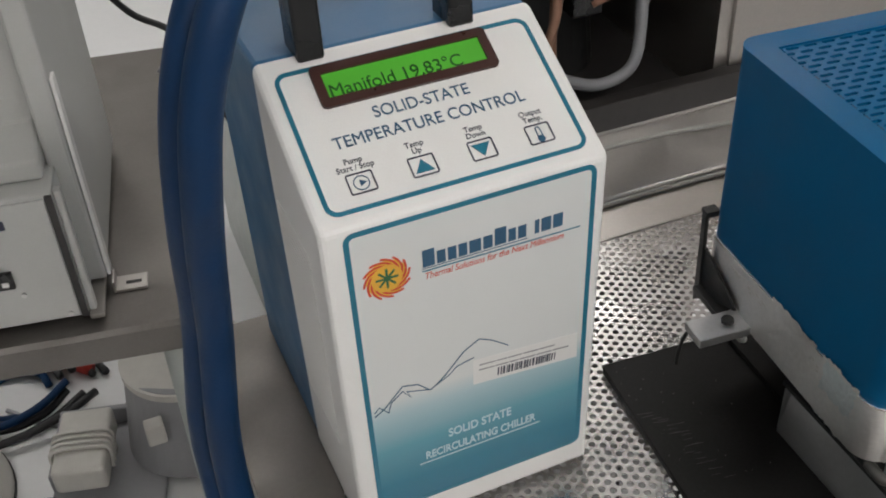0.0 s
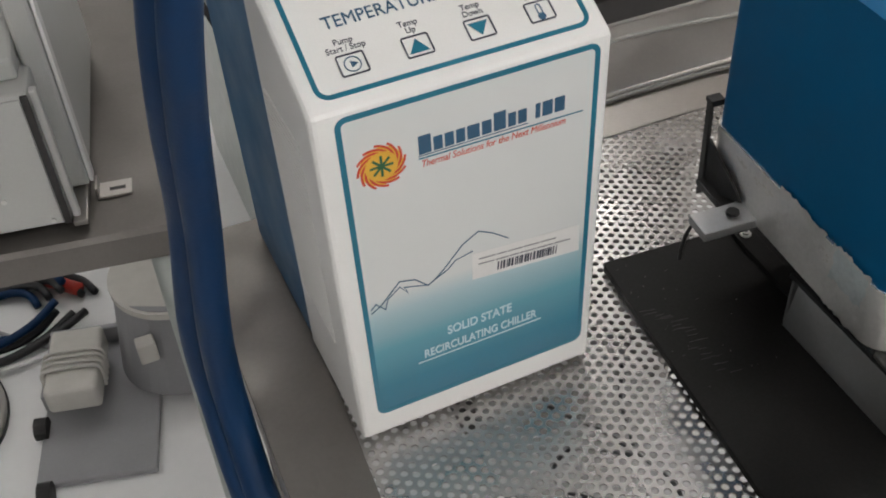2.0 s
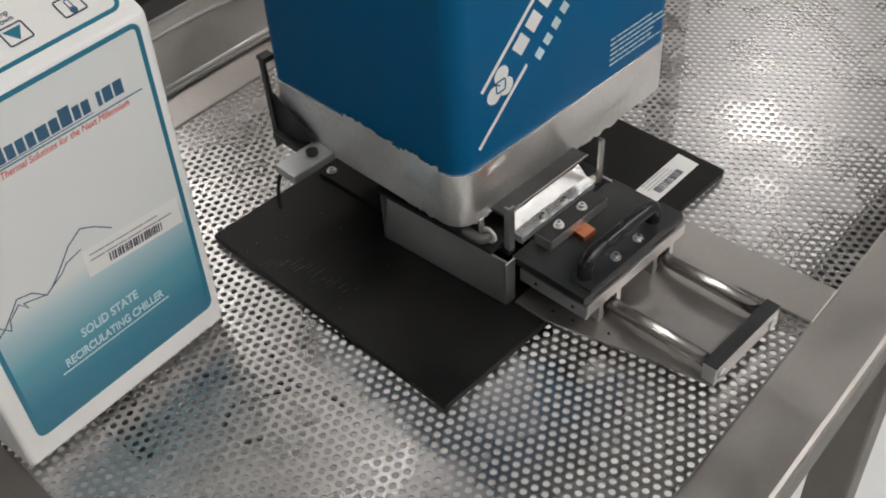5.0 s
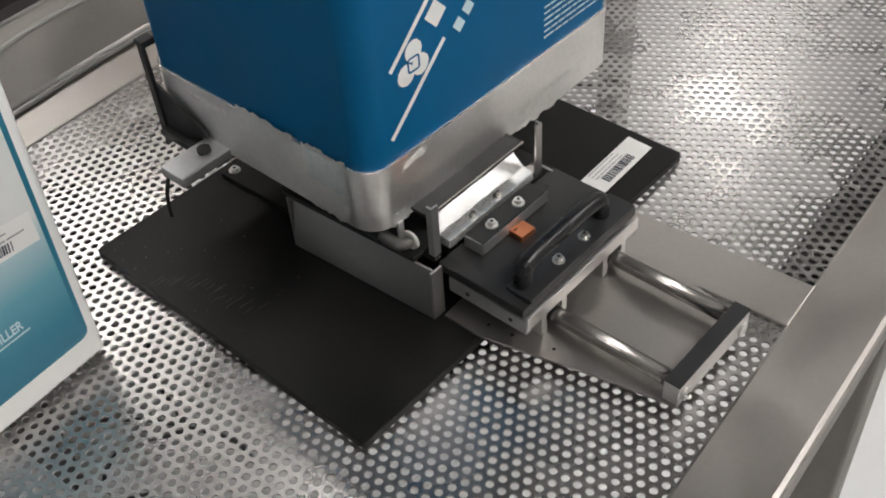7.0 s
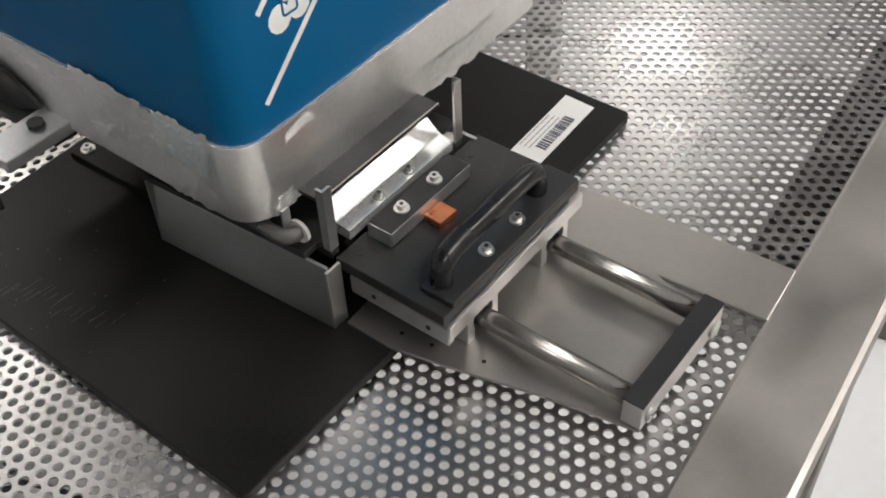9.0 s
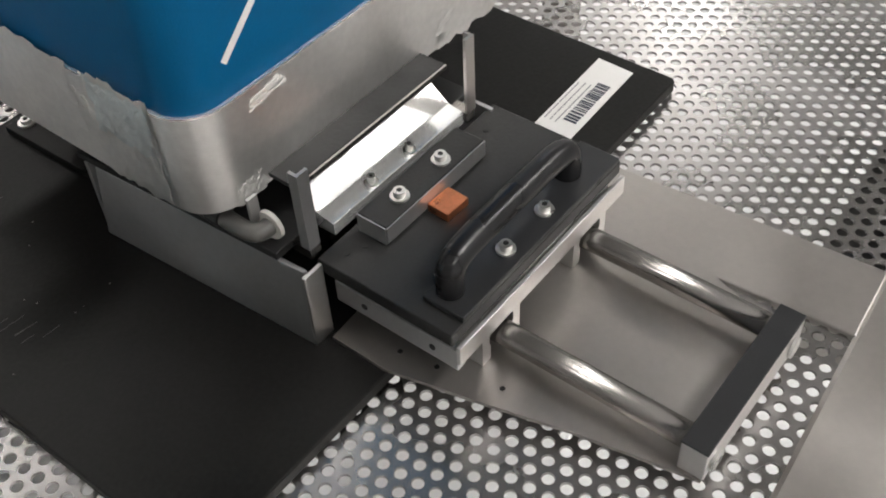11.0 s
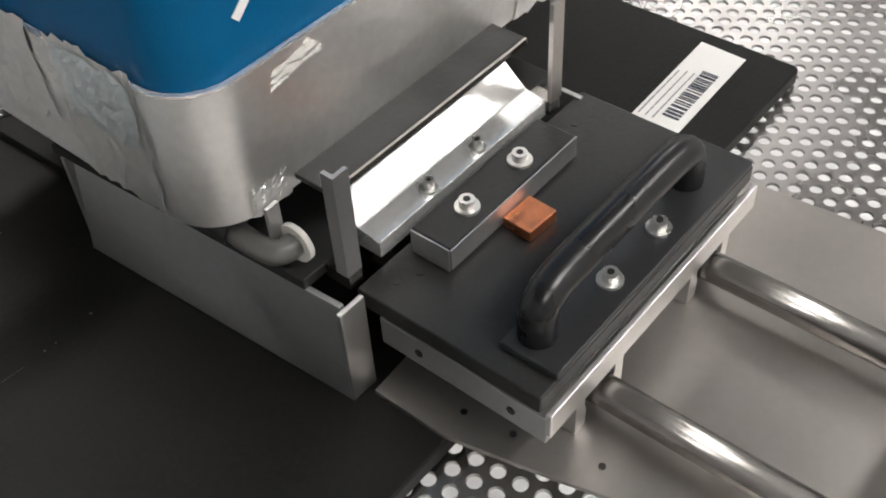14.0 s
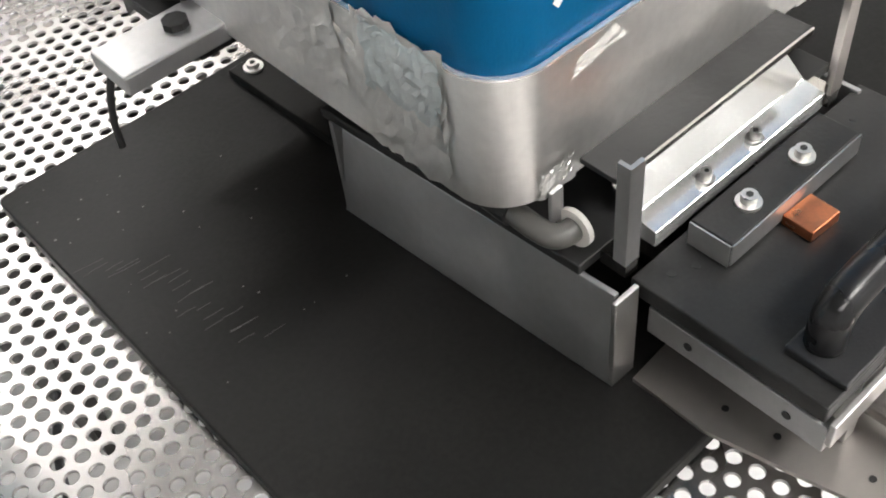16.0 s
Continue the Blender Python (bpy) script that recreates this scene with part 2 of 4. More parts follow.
def stroke(pts, w, h=0.0003):
    """A thin raised ribbon along 2D points, mitred at the bends."""
    P = [Vector(p) for p in pts]
    D = [(b - a).normalized() for a, b in zip(P, P[1:])]
    left, right = [], []
    for i, p in enumerate(P):
        d0, d1 = D[max(i - 1, 0)], D[min(i, len(D) - 1)]
        n = Vector((-d0.y - d1.y, d0.x + d1.x))
        n = n.normalized() if n.length > 0.05 else Vector((-d1.y, d1.x))
        k = min(1 / max(n.dot(Vector((-d1.y, d1.x))), 0.4), 2.5) * w / 2
        left.append(p + n * k)
        right.append(p - n * k)
    bm = bmesh.new()
    rows = [[bm.verts.new((q.x, q.y, z)) for q, z in ((a, 0), (a, h), (b, h), (b, 0))] for a, b in zip(left, right)]
    for r, t in zip(rows, rows[1:]):
        for k in range(3):
            bm.faces.new((r[k], r[k + 1], t[k + 1], t[k]))
    bm.faces.new(rows[0])
    bm.faces.new(rows[-1][::-1])
    return bm


def text(name, words, size, m, material, parent, align="CENTER", squeeze=1.0, h=0.0002, shear=0.0, bold=0.0):
    cu = bpy.data.curves.new(name, "FONT")
    cu.body, cu.size, cu.align_x, cu.extrude, cu.shear, cu.offset = words, size, align, h, shear, bold
    tmp = new("tmp_text", cu)
    bpy.context.view_layer.update()
    me = bpy.data.meshes.new_from_object(tmp.evaluated_get(bpy.context.evaluated_depsgraph_get()))
    bpy.data.objects.remove(tmp)
    me.transform(m @ Matrix.Diagonal((squeeze, 1, 1, 1)))
    me.materials.clear()
    me.materials.append(material)
    ob = new(name, me)
    ob.parent = parent
    return ob


def on(bm, m):
    bm.transform(m)
    return bm


def barcode(w, h, seed=1, n=26):
    rnd = random.Random(seed)
    bm, x = bmesh.new(), 0.0
    while x < w:
        b = rnd.choice((0.0006, 0.0009, 0.0013))
        merge(bm, plate2d([(x, 0), (x + b, 0), (x + b, h), (x, h)], 0.0002))
        x += b + rnd.choice((0.0005, 0.0008, 0.0012))
    return bm


def bars(rows, x0, w, y, step, h, seed=3, material_h=0.0002):
    """Unreadable print: short plain bars in rows."""
    rnd = random.Random(seed)
    bm = bmesh.new()
    for r in range(rows):
        x = x0
        while x < x0 + w * rnd.uniform(0.7, 1.0):
            l = rnd.uniform(0.15, 0.4) * w * 0.5
            yy = y - r * step
            merge(bm, plate2d([(x, yy), (x + l, yy), (x + l, yy + h), (x, yy + h)], material_h))
            x += l + h
    return bm


def screw(parent, x, y, z, r=0.0039, head=0.0027):
    s = part("screw", cyl((x, y, z + 0.0008), (x, y, z + 0.0008 + head), r * 0.62, 16), M_CHROME, parent, smooth=False)
    part("washer", cyl((x, y, z), (x, y, z + 0.0009), r, 20), M_CHROME, s)
    part("socket", cyl((x, y, z + head + 0.0006), (x, y, z + head + 0.0010), r * 0.3, 6), M_BLACK, s)
    return s


# ---- room ----
RX0, RX1, RY0, RY1 = -2.6, 3.4, -2.6, 3.2
part("floor", box(RX0, RX1, RY0, RY1, FLOOR_Z - 0.1, FLOOR_Z), M_FLOOR)
tagged(bpy.data.objects["floor"], "white vinyl floor under the benches", "floor", kind="structure")
part("ceiling", box(RX0, RX1, RY0, RY1, CEIL_Z, CEIL_Z + 0.1), M_CEIL)
tagged(bpy.data.objects["ceiling"], "pale ceiling with long fluorescent lights", "ceiling", kind="structure")
for nm, b in (("wall_west", (RX0 - 0.1, RX0, RY0, RY1)), ("wall_east", (RX1, RX1 + 0.1, RY0, RY1)), ("wall_south", (RX0, RX1, RY0 - 0.1, RY0)), ("wall_north", (RX0, RX1, RY1, RY1 + 0.1))):
    tagged(part(nm, box(*b, FLOOR_Z, CEIL_Z), M_WALL), "plain white workshop wall", "wall", kind="structure")


def ceiling_light(x, y, lx, ly):
    t = thing("ceiling_light", pose(x, y, CEIL_Z), "long fluorescent ceiling light with a white diffuser", "ceiling light", "ceiling lights")
    bm = box(-lx / 2 - 0.03, lx / 2 + 0.03, -ly / 2 - 0.03, ly / 2 + 0.03, -0.05, -0.004, 0.004)
    part("housing", bm, M_CREAM, t)
    part("diffuser", box(-lx / 2, lx / 2, -ly / 2, ly / 2, -0.058, -0.052), M_LAMP, t)
    return t


LIGHTS = ((0.55, 2.0, 1.75, 0.32), (2.45, 2.45, 1.1, 0.32), (-1.7, 1.9, 0.80, 0.30), (1.0, 0.85, 0.10, 0.30),
          (-1.2, -1.6, 0.85, 0.35), (0.5, -1.5, 1.25, 0.55), (2.2, -1.5, 1.15, 0.35), (2.95, 0.75, 0.55, 0.26))
for lx, ly, sx, sy in LIGHTS:
    ceiling_light(lx, ly, sx, sy)

# ---- work table with perforated top ----
PITCH, HOLE_R, SHEET = 0.00765, 0.00242, 0.0012
table = thing("work_table", pose(0, 0, 0), "stainless steel work table with a perforated top", "table")


def perforated(name, x0, x1, y0, y1, parent, label, turned=False):
    """A steel sheet with round holes in staggered rows, along x or (turned) along y; every hole is cut through."""
    if turned:
        x0, x1, y0, y1 = y0, y1, x0, x1
    verts, faces = [], []
    q = PITCH * math.sqrt(3) / 2
    ang = [2 * math.pi * k / 12 + math.pi / 6 for k in range(12)]
    hexr = [PITCH / math.sqrt(3) if k % 2 == 0 else PITCH / 2 for k in range(12)]
    for j in range(-1, int((y1 - y0) / q) + 2):
        for i in range(-1, int((x1 - x0) / PITCH) + 1):
            cx, cy = x0 + (i + 0.5 + 0.5 * (j % 2)) * PITCH, y0 + (j + 0.5) * q
            b = len(verts)
            for a, h in zip(ang, hexr):
                verts.append((cx + h * math.cos(a), cy + h * math.sin(a), 0))
            for a in ang:
                verts.append((cx + (HOLE_R + 0.00025) * math.cos(a), cy + (HOLE_R + 0.00025) * math.sin(a), 0))
            for a in ang:
                verts.append((cx + HOLE_R * math.cos(a), cy + HOLE_R * math.sin(a), -0.0003))
            for a in ang:
                verts.append((cx + HOLE_R * math.cos(a), cy + HOLE_R * math.sin(a), -SHEET))
            for k in range(12):
                n = (k + 1) % 12
                for s in (0, 12, 24):
                    faces.append((b + s + k, b + s + n, b + s + 12 + n, b + s + 12 + k))
    if turned:
        verts = [(y, x, z) for x, y, z in verts]
        faces = [f[::-1] for f in faces]
    ob = obj(name, verts, faces, M_SHEET, parent, label)
    return ob


FRONT_Y, BACK_Y = -0.3255, 0.213
perforated("perforated_panel", -0.034, 0.400, FRONT_Y, BACK_Y, table, "perforated steel panel with round holes", True)
perforated("perforated_panel", 0.438, 1.20, FRONT_Y, BACK_Y, table, "perforated steel panel with round holes")
part("front_border", prism([(-0.3745, -0.0005), (-0.3728, 0.0012), (-0.3700, 0.0020), (FRONT_Y - 0.002, 0.0020), (FRONT_Y, 0.0006), (FRONT_Y, -0.008), (-0.366, -0.008), (-0.3735, -0.003)], "x", -0.068, 1.25), M_STEEL, table)
# apron and side border: same steel, with dimmer reflections put into the colour
part("apron", prism([(-0.3725, -0.0042), (-0.3660, -0.0082), (-0.360, -0.078), (-0.366, -0.078)], "x", -0.068, 1.25), M_STEELDIM, table)
part("side_border", prism([(-0.068, FRONT_Y + 0.0005), (-0.031, FRONT_Y + 0.0005), (-0.0045, BACK_Y - 0.0005), (-0.0045, BACK_Y + 0.03), (-0.068, BACK_Y + 0.03)], "z", -0.0010, 0.0020, 0.0006), M_STEELDIM, table)
part("side_apron", box(-0.068, -0.066, FRONT_Y + 0.0005, BACK_Y + 0.03, -0.035, -0.0012), M_STEELX, table)
part("divider_strip", box(0.3990, 0.4390, FRONT_Y - 0.001, BACK_Y, -0.02, 0.0019, 0.0008), M_STEELX, table)
part("back_border", box(-0.0040, 1.25, BACK_Y, 0.261, -0.035, 0.0012, 0.001), M_STEEL, table)
for x, y in ((-0.03, -0.35), (1.2, -0.35), (-0.03, 0.236), (1.2, 0.236), (0.535, -0.345)):
    part("leg", box(x - 0.02, x + 0.02, y - 0.02, y + 0.02, FLOOR_Z, -0.03, 0.003), M_STEELDIM, table)
# dark bar added below the right panel so its front holes look dark
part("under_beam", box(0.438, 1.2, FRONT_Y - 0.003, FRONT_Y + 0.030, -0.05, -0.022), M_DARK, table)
part("underframe", box(0.0, 1.2, -0.355, -0.33, -0.075, -0.036, 0.002), M_STEELDIM, table)

# raised steel back trough behind the perforated panels
trough = thing("steel_trough", pose(0, -0.0405, 0), "dented stainless steel trough along the table's back", "trough")
part("front_wall", prism([(0.302, -0.03), (0.302, 0.003), (0.304, 0.006), (0.309, 0.0095), (0.350, 0.0375), (0.355, 0.0395), (0.360, 0.0385), (0.361, -0.03)], "x", 0.19, 1.3, 0.001), M_STEEL, trough)
part("rolled_rim", cyl((0.1902, 0.3555, 0.0392), (1.2998, 0.3555, 0.0392), 0.0022, 14), M_STEEL, trough, smooth=True)
for nm, pts in (("clear_tube", ((0.19, 0.322, 0.0208), (0.26, 0.333, 0.0283), (0.33, 0.340, 0.0330), (0.40, 0.339, 0.0324), (0.50, 0.333, 0.0283), (0.70, 0.330, 0.0262))),
                ("clear_tube", ((0.20, 0.292, 0.0036), (0.28, 0.295, 0.0036), (0.34, 0.297, 0.0040), (0.42, 0.296, 0.0040), (0.50, 0.294, 0.0036), (0.70, 0.296, 0.0036)))):
    tagged(part(nm, tube([(x, y - 0.0405, z) for x, y, z in pts], 0.0022, 10, 8), M_HOSECLR, None, smooth=True), "clear vinyl tube lying on the steel trough", "tube", "clear tubes")

# ---- lamp stand frame ----
YAW = -4.0
LAMP = pose(0.290, -0.149, 0, 0, 0, YAW)

BAR_U = 0.0085
base = thing("base_plate", LAMP, "black phenolic base plate lying on the perforated table", "plate")
part("plate", on(prism(rounded(-0.1032, 0.2176, -0.0355, 0.2140, 0.003, 3), "z", 0.0010, 0.0075, 0.0008), Matrix()), M_BLACKPL, base)
part("label", on(plate2d([(0.1470, -0.0180), (0.2092, -0.0158), (0.2100, 0.0045), (0.1460, 0.0022)], 0.0002), pose(0, 0, 0.0076)), M_LABEL, base, "white printed label with a bar code")
part("rear_bar", on(box(-0.0075, 0.0075, 0.0, 0.092, 0.0077, 0.0118, 0.0005), pose(BAR_U, 0.1135, 0, 0, 0, 1.8)), M_BLACKPL, base)
screw(base, BAR_U - 0.0025, 0.1985, 0.0118, 0.0042, 0.002)
part("barcode", on(barcode(0.033, 0.0068, 5), pose(0.1600, -0.0140, 0.0079, 0, 0, 2)), M_INK, base)
part("print", on(bars(3, 0.0, 0.034, 0.0, 0.0030, 0.0006, 8), pose(0.1560, 0.0005, 0.0079, 0, 0, 2)), M_GREYPLA, base)

stage = thing("exposure_stage", LAMP, "grey steel stand under the lamp on the black plate", "stand")
part("side_plate", on(prism([(0.0, 0.0077), (0.117, 0.0077), (0.1135, 0.046), (0.0025, 0.046)], "x", -0.002, 0.0, 0.0004), pose(-0.0085, -0.005, 0, 0, 4, 3.6)), M_GREYPL, stage)
part("front_return", box(-0.0098, 0.0000, -0.0050, -0.0032, 0.0077, 0.046, 0.0004), M_MILL, stage)
part("side_plate", box(0.108, 0.110, -0.0032, 0.1145, 0.0077, 0.046, 0.0004), M_GREYPL, stage)
part("rear_plate", box(-0.0150, 0.1078, 0.1125, 0.1145, 0.0077, 0.046), M_GREYPL, stage)
part("deck", prism([(-0.0088, 0.0095), (0.110, 0.0095), (0.110, 0.118), (-0.0150, 0.118)], "z", 0.0462, 0.0500, 0.0005), M_BLACK, stage)
for x in (0.0025, 0.0985):
    o = 1 if x < 0.05 else -1
    part("post", prism([(x - o * 0.0030, 0.0), (x + o * 0.0026, 0.0), (x + o * 0.0026, 0.0014), (x - o * 0.0016, 0.0014), (x - o * 0.0016, 0.0045), (x - o * 0.0030, 0.0045)], "z", 0.0502, 0.0870), M_GREYPL if o > 0 else M_STEEL, stage, "folded steel post")
    part("post_foot", box(x - 0.0026, x + 0.0026, 0.0002, 0.0094, 0.0452, 0.0501), M_ROD, stage)
part("top_rail", box(0.0060, 0.0950, 0.0100, 0.0275, 0.0705, 0.0725, 0.0003), M_BLACK, stage)
part("rail_lip", box(0.0062, 0.0948, 0.0090, 0.0099, 0.0705, 0.0724), M_ROD, stage)
part("elbow", tube(((-0.0110, 0.034, 0.0580), (-0.0112, 0.025, 0.0575), (-0.0100, 0.0185, 0.0570), (-0.0068, 0.0162, 0.0570), (-0.0040, 0.0160, 0.0572)), 0.0037, 14, 5), M_ELBOW, stage, "grey hose elbow", smooth=True)
part("flange", cyl((-0.0042, 0.0160, 0.0572), (-0.0024, 0.0160, 0.0572), 0.0062, 24), M_BEIGE, stage)
part("thread", cyl((-0.0110, 0.032, 0.0578), (-0.0108, 0.044, 0.0582), 0.0046, 18), M_BLACK, stage)
part("hanger", box(-0.0078, -0.0030, 0.0205, 0.0220, 0.0580, 0.0700, 0.0003), M_GREYPL, stage)

# ---- slide tray ----
slide = thing("slide_tray", LAMP, "black sliding sample tray with a handle on two steel rods", "slide tray")
part("ground_plate", prism([(-0.004, -0.034), (0.004, -0.068), (0.014, -0.106), (0.020, -0.135), (0.0235, -0.1535), (0.097, -0.1535), (0.112, -0.110), (0.117, -0.030), (0.117, 0.0), (-0.004, -0.008)], "z", 0.0077, 0.0094), M_STEEL, slide)
part("tray", box(0.0015, 0.1130, -0.0640, -0.0005, 0.0385, 0.0450, 0.0006), M_TRAY, slide)
block = part("clamp_block", box(0.0222, 0.083, -0.0180, -0.0038, 0.0452, 0.0545, 0.0005), M_TRAY, slide)
part("block_face", box(0.0220, 0.0832, -0.0186, -0.0181, 0.0464, 0.0540), M_GREYPL, block, "bare grey front face")
part("block_end", box(0.0215, 0.0221, -0.0179, -0.0040, 0.0456, 0.0540), M_GREYPL, block, "bare grey end face")
part("copper_piece", on(box(-0.0062, 0.0062, -0.0052, 0.0052, 0, 0.0040, 0.0004), pose(0.0512, -0.0242, 0.0452, 0, 0, -3)), M_COPPER, slide, "small bright copper square")
for x in (0.0380, 0.0633):
    screw(slide, x, -0.0115, 0.0545)
part("angle_bar", prism([(0.0015, 0.0452), (0.0015, 0.0512), (0.0095, 0.0525), (0.0180, 0.0597), (0.0190, 0.0585), (0.0115, 0.0515), (0.0115, 0.0452)], "x", 0.0143, 0.0952, 0.0003), M_POLISH, slide, "polished aluminium angle bar")
for x in (0.0399, 0.0632):
    screw(slide, x, 0.0045, 0.0516, 0.0027, 0.0030)
part("handle_base", box(0.0085, 0.1115, -0.0642, -0.0455, 0.0452, 0.0478, 0.0006), M_BLACKAN, slide)
part("handle", tube(((0.0165, -0.0520, 0.0478), (0.0168, -0.0520, 0.0560), (0.0195, -0.0520, 0.0605), (0.0280, -0.0520, 0.0628), (0.0540, -0.0520, 0.0632), (0.0800, -0.0520, 0.0628), (0.0890, -0.0520, 0.0605), (0.0915, -0.0520, 0.0560), (0.0918, -0.0520, 0.0478)), 0.0054, 16, 6), M_BLACKGL, slide, "glossy black pull handle", smooth=True)
for x in (0.0441, 0.0693):
    screw(slide, x, -0.0566, 0.0478)
for x, y in ((0.010, -0.0080), (0.017, -0.0110), (0.090, -0.0050), (0.097, -0.0085)):
    part("screw_hole", cyl((x, y, 0.0448), (x, y, 0.04525), 0.0013, 12), M_BLACK, slide)


def bearing(x):
    pr = [(x - 0.012, 0.0096), (x - 0.012, 0.0384), (x + 0.012, 0.0384), (x + 0.012, 0.0096), (x + 0.0070, 0.0096)]
    pr += [(x + 0.0078 * math.cos(radians(a)), 0.0205 + 0.0078 * math.sin(radians(a))) for a in range(-30, 211, 20)]
    pr += [(x - 0.0070, 0.0096)]
    return pr


for x in (0.031, 0.0925):
    part("bearing_block", prism(bearing(x), "y", -0.0640, -0.0370), M_MILL, slide, "aluminium bearing block with an open bore")
part("cross_web", box(0.0435, 0.0800, -0.0638, -0.0580, 0.0300, 0.0384, 0.0003), M_MILL, slide)
part("side_rail", box(0.0035, 0.0080, -0.0646, -0.0060, 0.0235, 0.0345, 0.0004), M_GREYPL, slide)
part("front_plate", box(0.0025, 0.1128, -0.0668, -0.0648, 0.0290, 0.0384, 0.0004), M_MILL, slide)
for v in (-0.053, -0.0205):
    part("rail_hole", cyl((0.0032, v, 0.0290), (0.0039, v, 0.0290), 0.0014, 12), M_BLACK, slide)
for x, v in ((0.0060, -0.0340), (0.0085, -0.0500), (0.0150, -0.0760)):
    part("plate_hole", cyl((x, v, 0.0092), (x, v, 0.0096), 0.0011, 12), M_BLACK, slide)
for x in (0.031, 0.0915):
    part("guide_rod", cyl((x, -0.1440, 0.0190), (x, 0.02, 0.0190), 0.0050, 28), M_ROD, slide, "ground steel guide rod", smooth=True)
part("end_bar", box(0.0235, 0.0985, -0.1542, -0.1440, 0.0096, 0.0245, 0.0006), M_MILL, slide)
part("bar_cover", box(0.0233, 0.0987, -0.1544, -0.1438, 0.0247, 0.0256, 0.0003), M_BLACKAN, slide)
for x in (0.031, 0.091):
    part("bar_bolt", cyl((x, -0.1544, 0.015), (x, -0.1556, 0.015), 0.0045, 18), M_CHROME, slide)

# ---- flood lamp ----
lamp = thing("flood_lamp", LAMP, "blue enamelled flood lamp housing in a worn aluminium band", "lamp")
U0, U1, V0, V1 = -0.0235, 0.2110, 0.0230, 0.2220
BZ0, BZ1, LZ = 0.0680, 0.1115, 0.258


def shell(x0, x1, y0, y1, r, z0, z1, t, inner=True):
    bm = bmesh.new()
    o = rounded(x0, x1, y0, y1, r, 22)
    i = rounded(x0 + t, x1 - t, y0 + t, y1 - t, max(r - t, 0.001), 22)
    L = [[bm.verts.new((x, y, z)) for x, y in p] for p, z in ((o, z0), (o, z1), (i, z1), (i, z0))]
    n = len(o)
    for a, b in ((0, 1), (1, 2), (2, 3), (3, 0)):
        for k in range(n):
            j = (k + 1) % n
            bm.faces.new((L[a][k], L[a][j], L[b][j], L[b][k]))
    return bm


part("band", shell(U0, U1, V0, V1, 0.017, BZ0, BZ1, 0.0012), M_ALU, lamp, "worn aluminium band with scuffs and torn foil tape", smooth=False)
# thin bright strip added as the highlight along the band's top edge
part("band_rim", shell(U0 - 0.0003, U1 + 0.0003, V0 - 0.0003, V1 + 0.0003, 0.0173, BZ1 - 0.0003, BZ1 + 0.0005, 0.0015), M_POLISH, lamp)
part("housing", shell(U0 + 0.0018, U1 - 0.0018, V0 + 0.0018, V1 - 0.0018, 0.0145, BZ0 + 0.008, LZ, 0.0015), M_BLUE, lamp)
part("underside", prism(rounded(U0 + 0.0045, U1 - 0.0045, V0 + 0.0045, V1 - 0.0045, 0.012, 6), "z", BZ0 + 0.002, BZ0 + 0.006), M_BLACK, lamp)


def vent_top():
    """Sheet with staggered slots, each one cut through."""
    x0, x1, y0, y1 = U0 + 0.020, U1 - 0.020, V0 + 0.020, V1 - 0.020
    verts, faces = [], []
    nx, ny = 15, 26
    sx, sy = (x1 - x0) / nx, (y1 - y0) / ny
    for j in range(ny):
        for i in range(nx):
            cx, cy = x0 + (i + 0.5 + (0.25 if j % 2 else -0.25)) * sx, y0 + (j + 0.5) * sy
            b = len(verts)
            outer = [(-sx / 2, -sy / 2), (0, -sy / 2), (sx / 2, -sy / 2), (sx / 2, 0), (sx / 2, sy / 2), (0, sy / 2), (-sx / 2, sy / 2), (-sx / 2, 0)]
            inner = [(-sx * 0.28, -sy * 0.24), (0, -sy * 0.24), (sx * 0.28, -sy * 0.24), (sx * 0.36, 0), (sx * 0.28, sy * 0.24), (0, sy * 0.24), (-sx * 0.28, sy * 0.24), (-sx * 0.36, 0)]
            verts += [(cx + u, cy + v, LZ - 0.001) for u, v in outer] + [(cx + u, cy + v, LZ - 0.001) for u, v in inner] + [(cx + u, cy + v, LZ - 0.003) for u, v in inner]
            for k in range(8):
                n = (k + 1) % 8
                faces.append((b + k, b + n, b + 8 + n, b + 8 + k))
                faces.append((b + 8 + k, b + 8 + n, b + 16 + n, b + 16 + k))
    return verts, faces


part("top_rim", shell(U0 + 0.0016, U1 - 0.0016, V0 + 0.0016, V1 - 0.0016, 0.0145, LZ - 0.002, LZ + 0.0005, 0.0190), M_BLUE, lamp)
obj("vent_grille", *vent_top(), M_BLUE, lamp)
# added box: the shade inside the housing is put into its dark colour
part("inner_box", box(U0 + 0.012, U1 - 0.012, V0 + 0.012, V1 - 0.012, BZ0 + 0.02, LZ - 0.02), M_BLUESHADE, lamp)
FACE = Matrix.Translation((-0.0250, V0 + 0.0016, -0.0045)) @ pose(0, 0, 0, 90, 0, 0)
part("stripe", on(stroke([(0.0235, 0.130), (0.0700, 0.172)], 0.0028), FACE), M_LABEL, lamp)
part("stripe", on(stroke([(0.0270, 0.172), (0.0850, 0.225)], 0.0028), FACE), M_LABEL, lamp)
bm = bmesh.new()
for px, py in ((0.0385, 0.1645), (0.0500, 0.1660), (0.0455, 0.1765)):
    merge(bm, plate2d([(px + 0.0066 * math.cos(radians(a)), py + 0.0066 * math.sin(radians(a))) for a in range(0, 360, 30)], 0.0003))
emb = part("emblem", on(bm, FACE), M_LABEL, lamp)
part("triangle", on(ring_outline(0.0400, 0.0495, 0.1640, 0.1735, 0.002, 0.0011, 0.0005), FACE), M_BLUE, emb)
bm = bmesh.new()
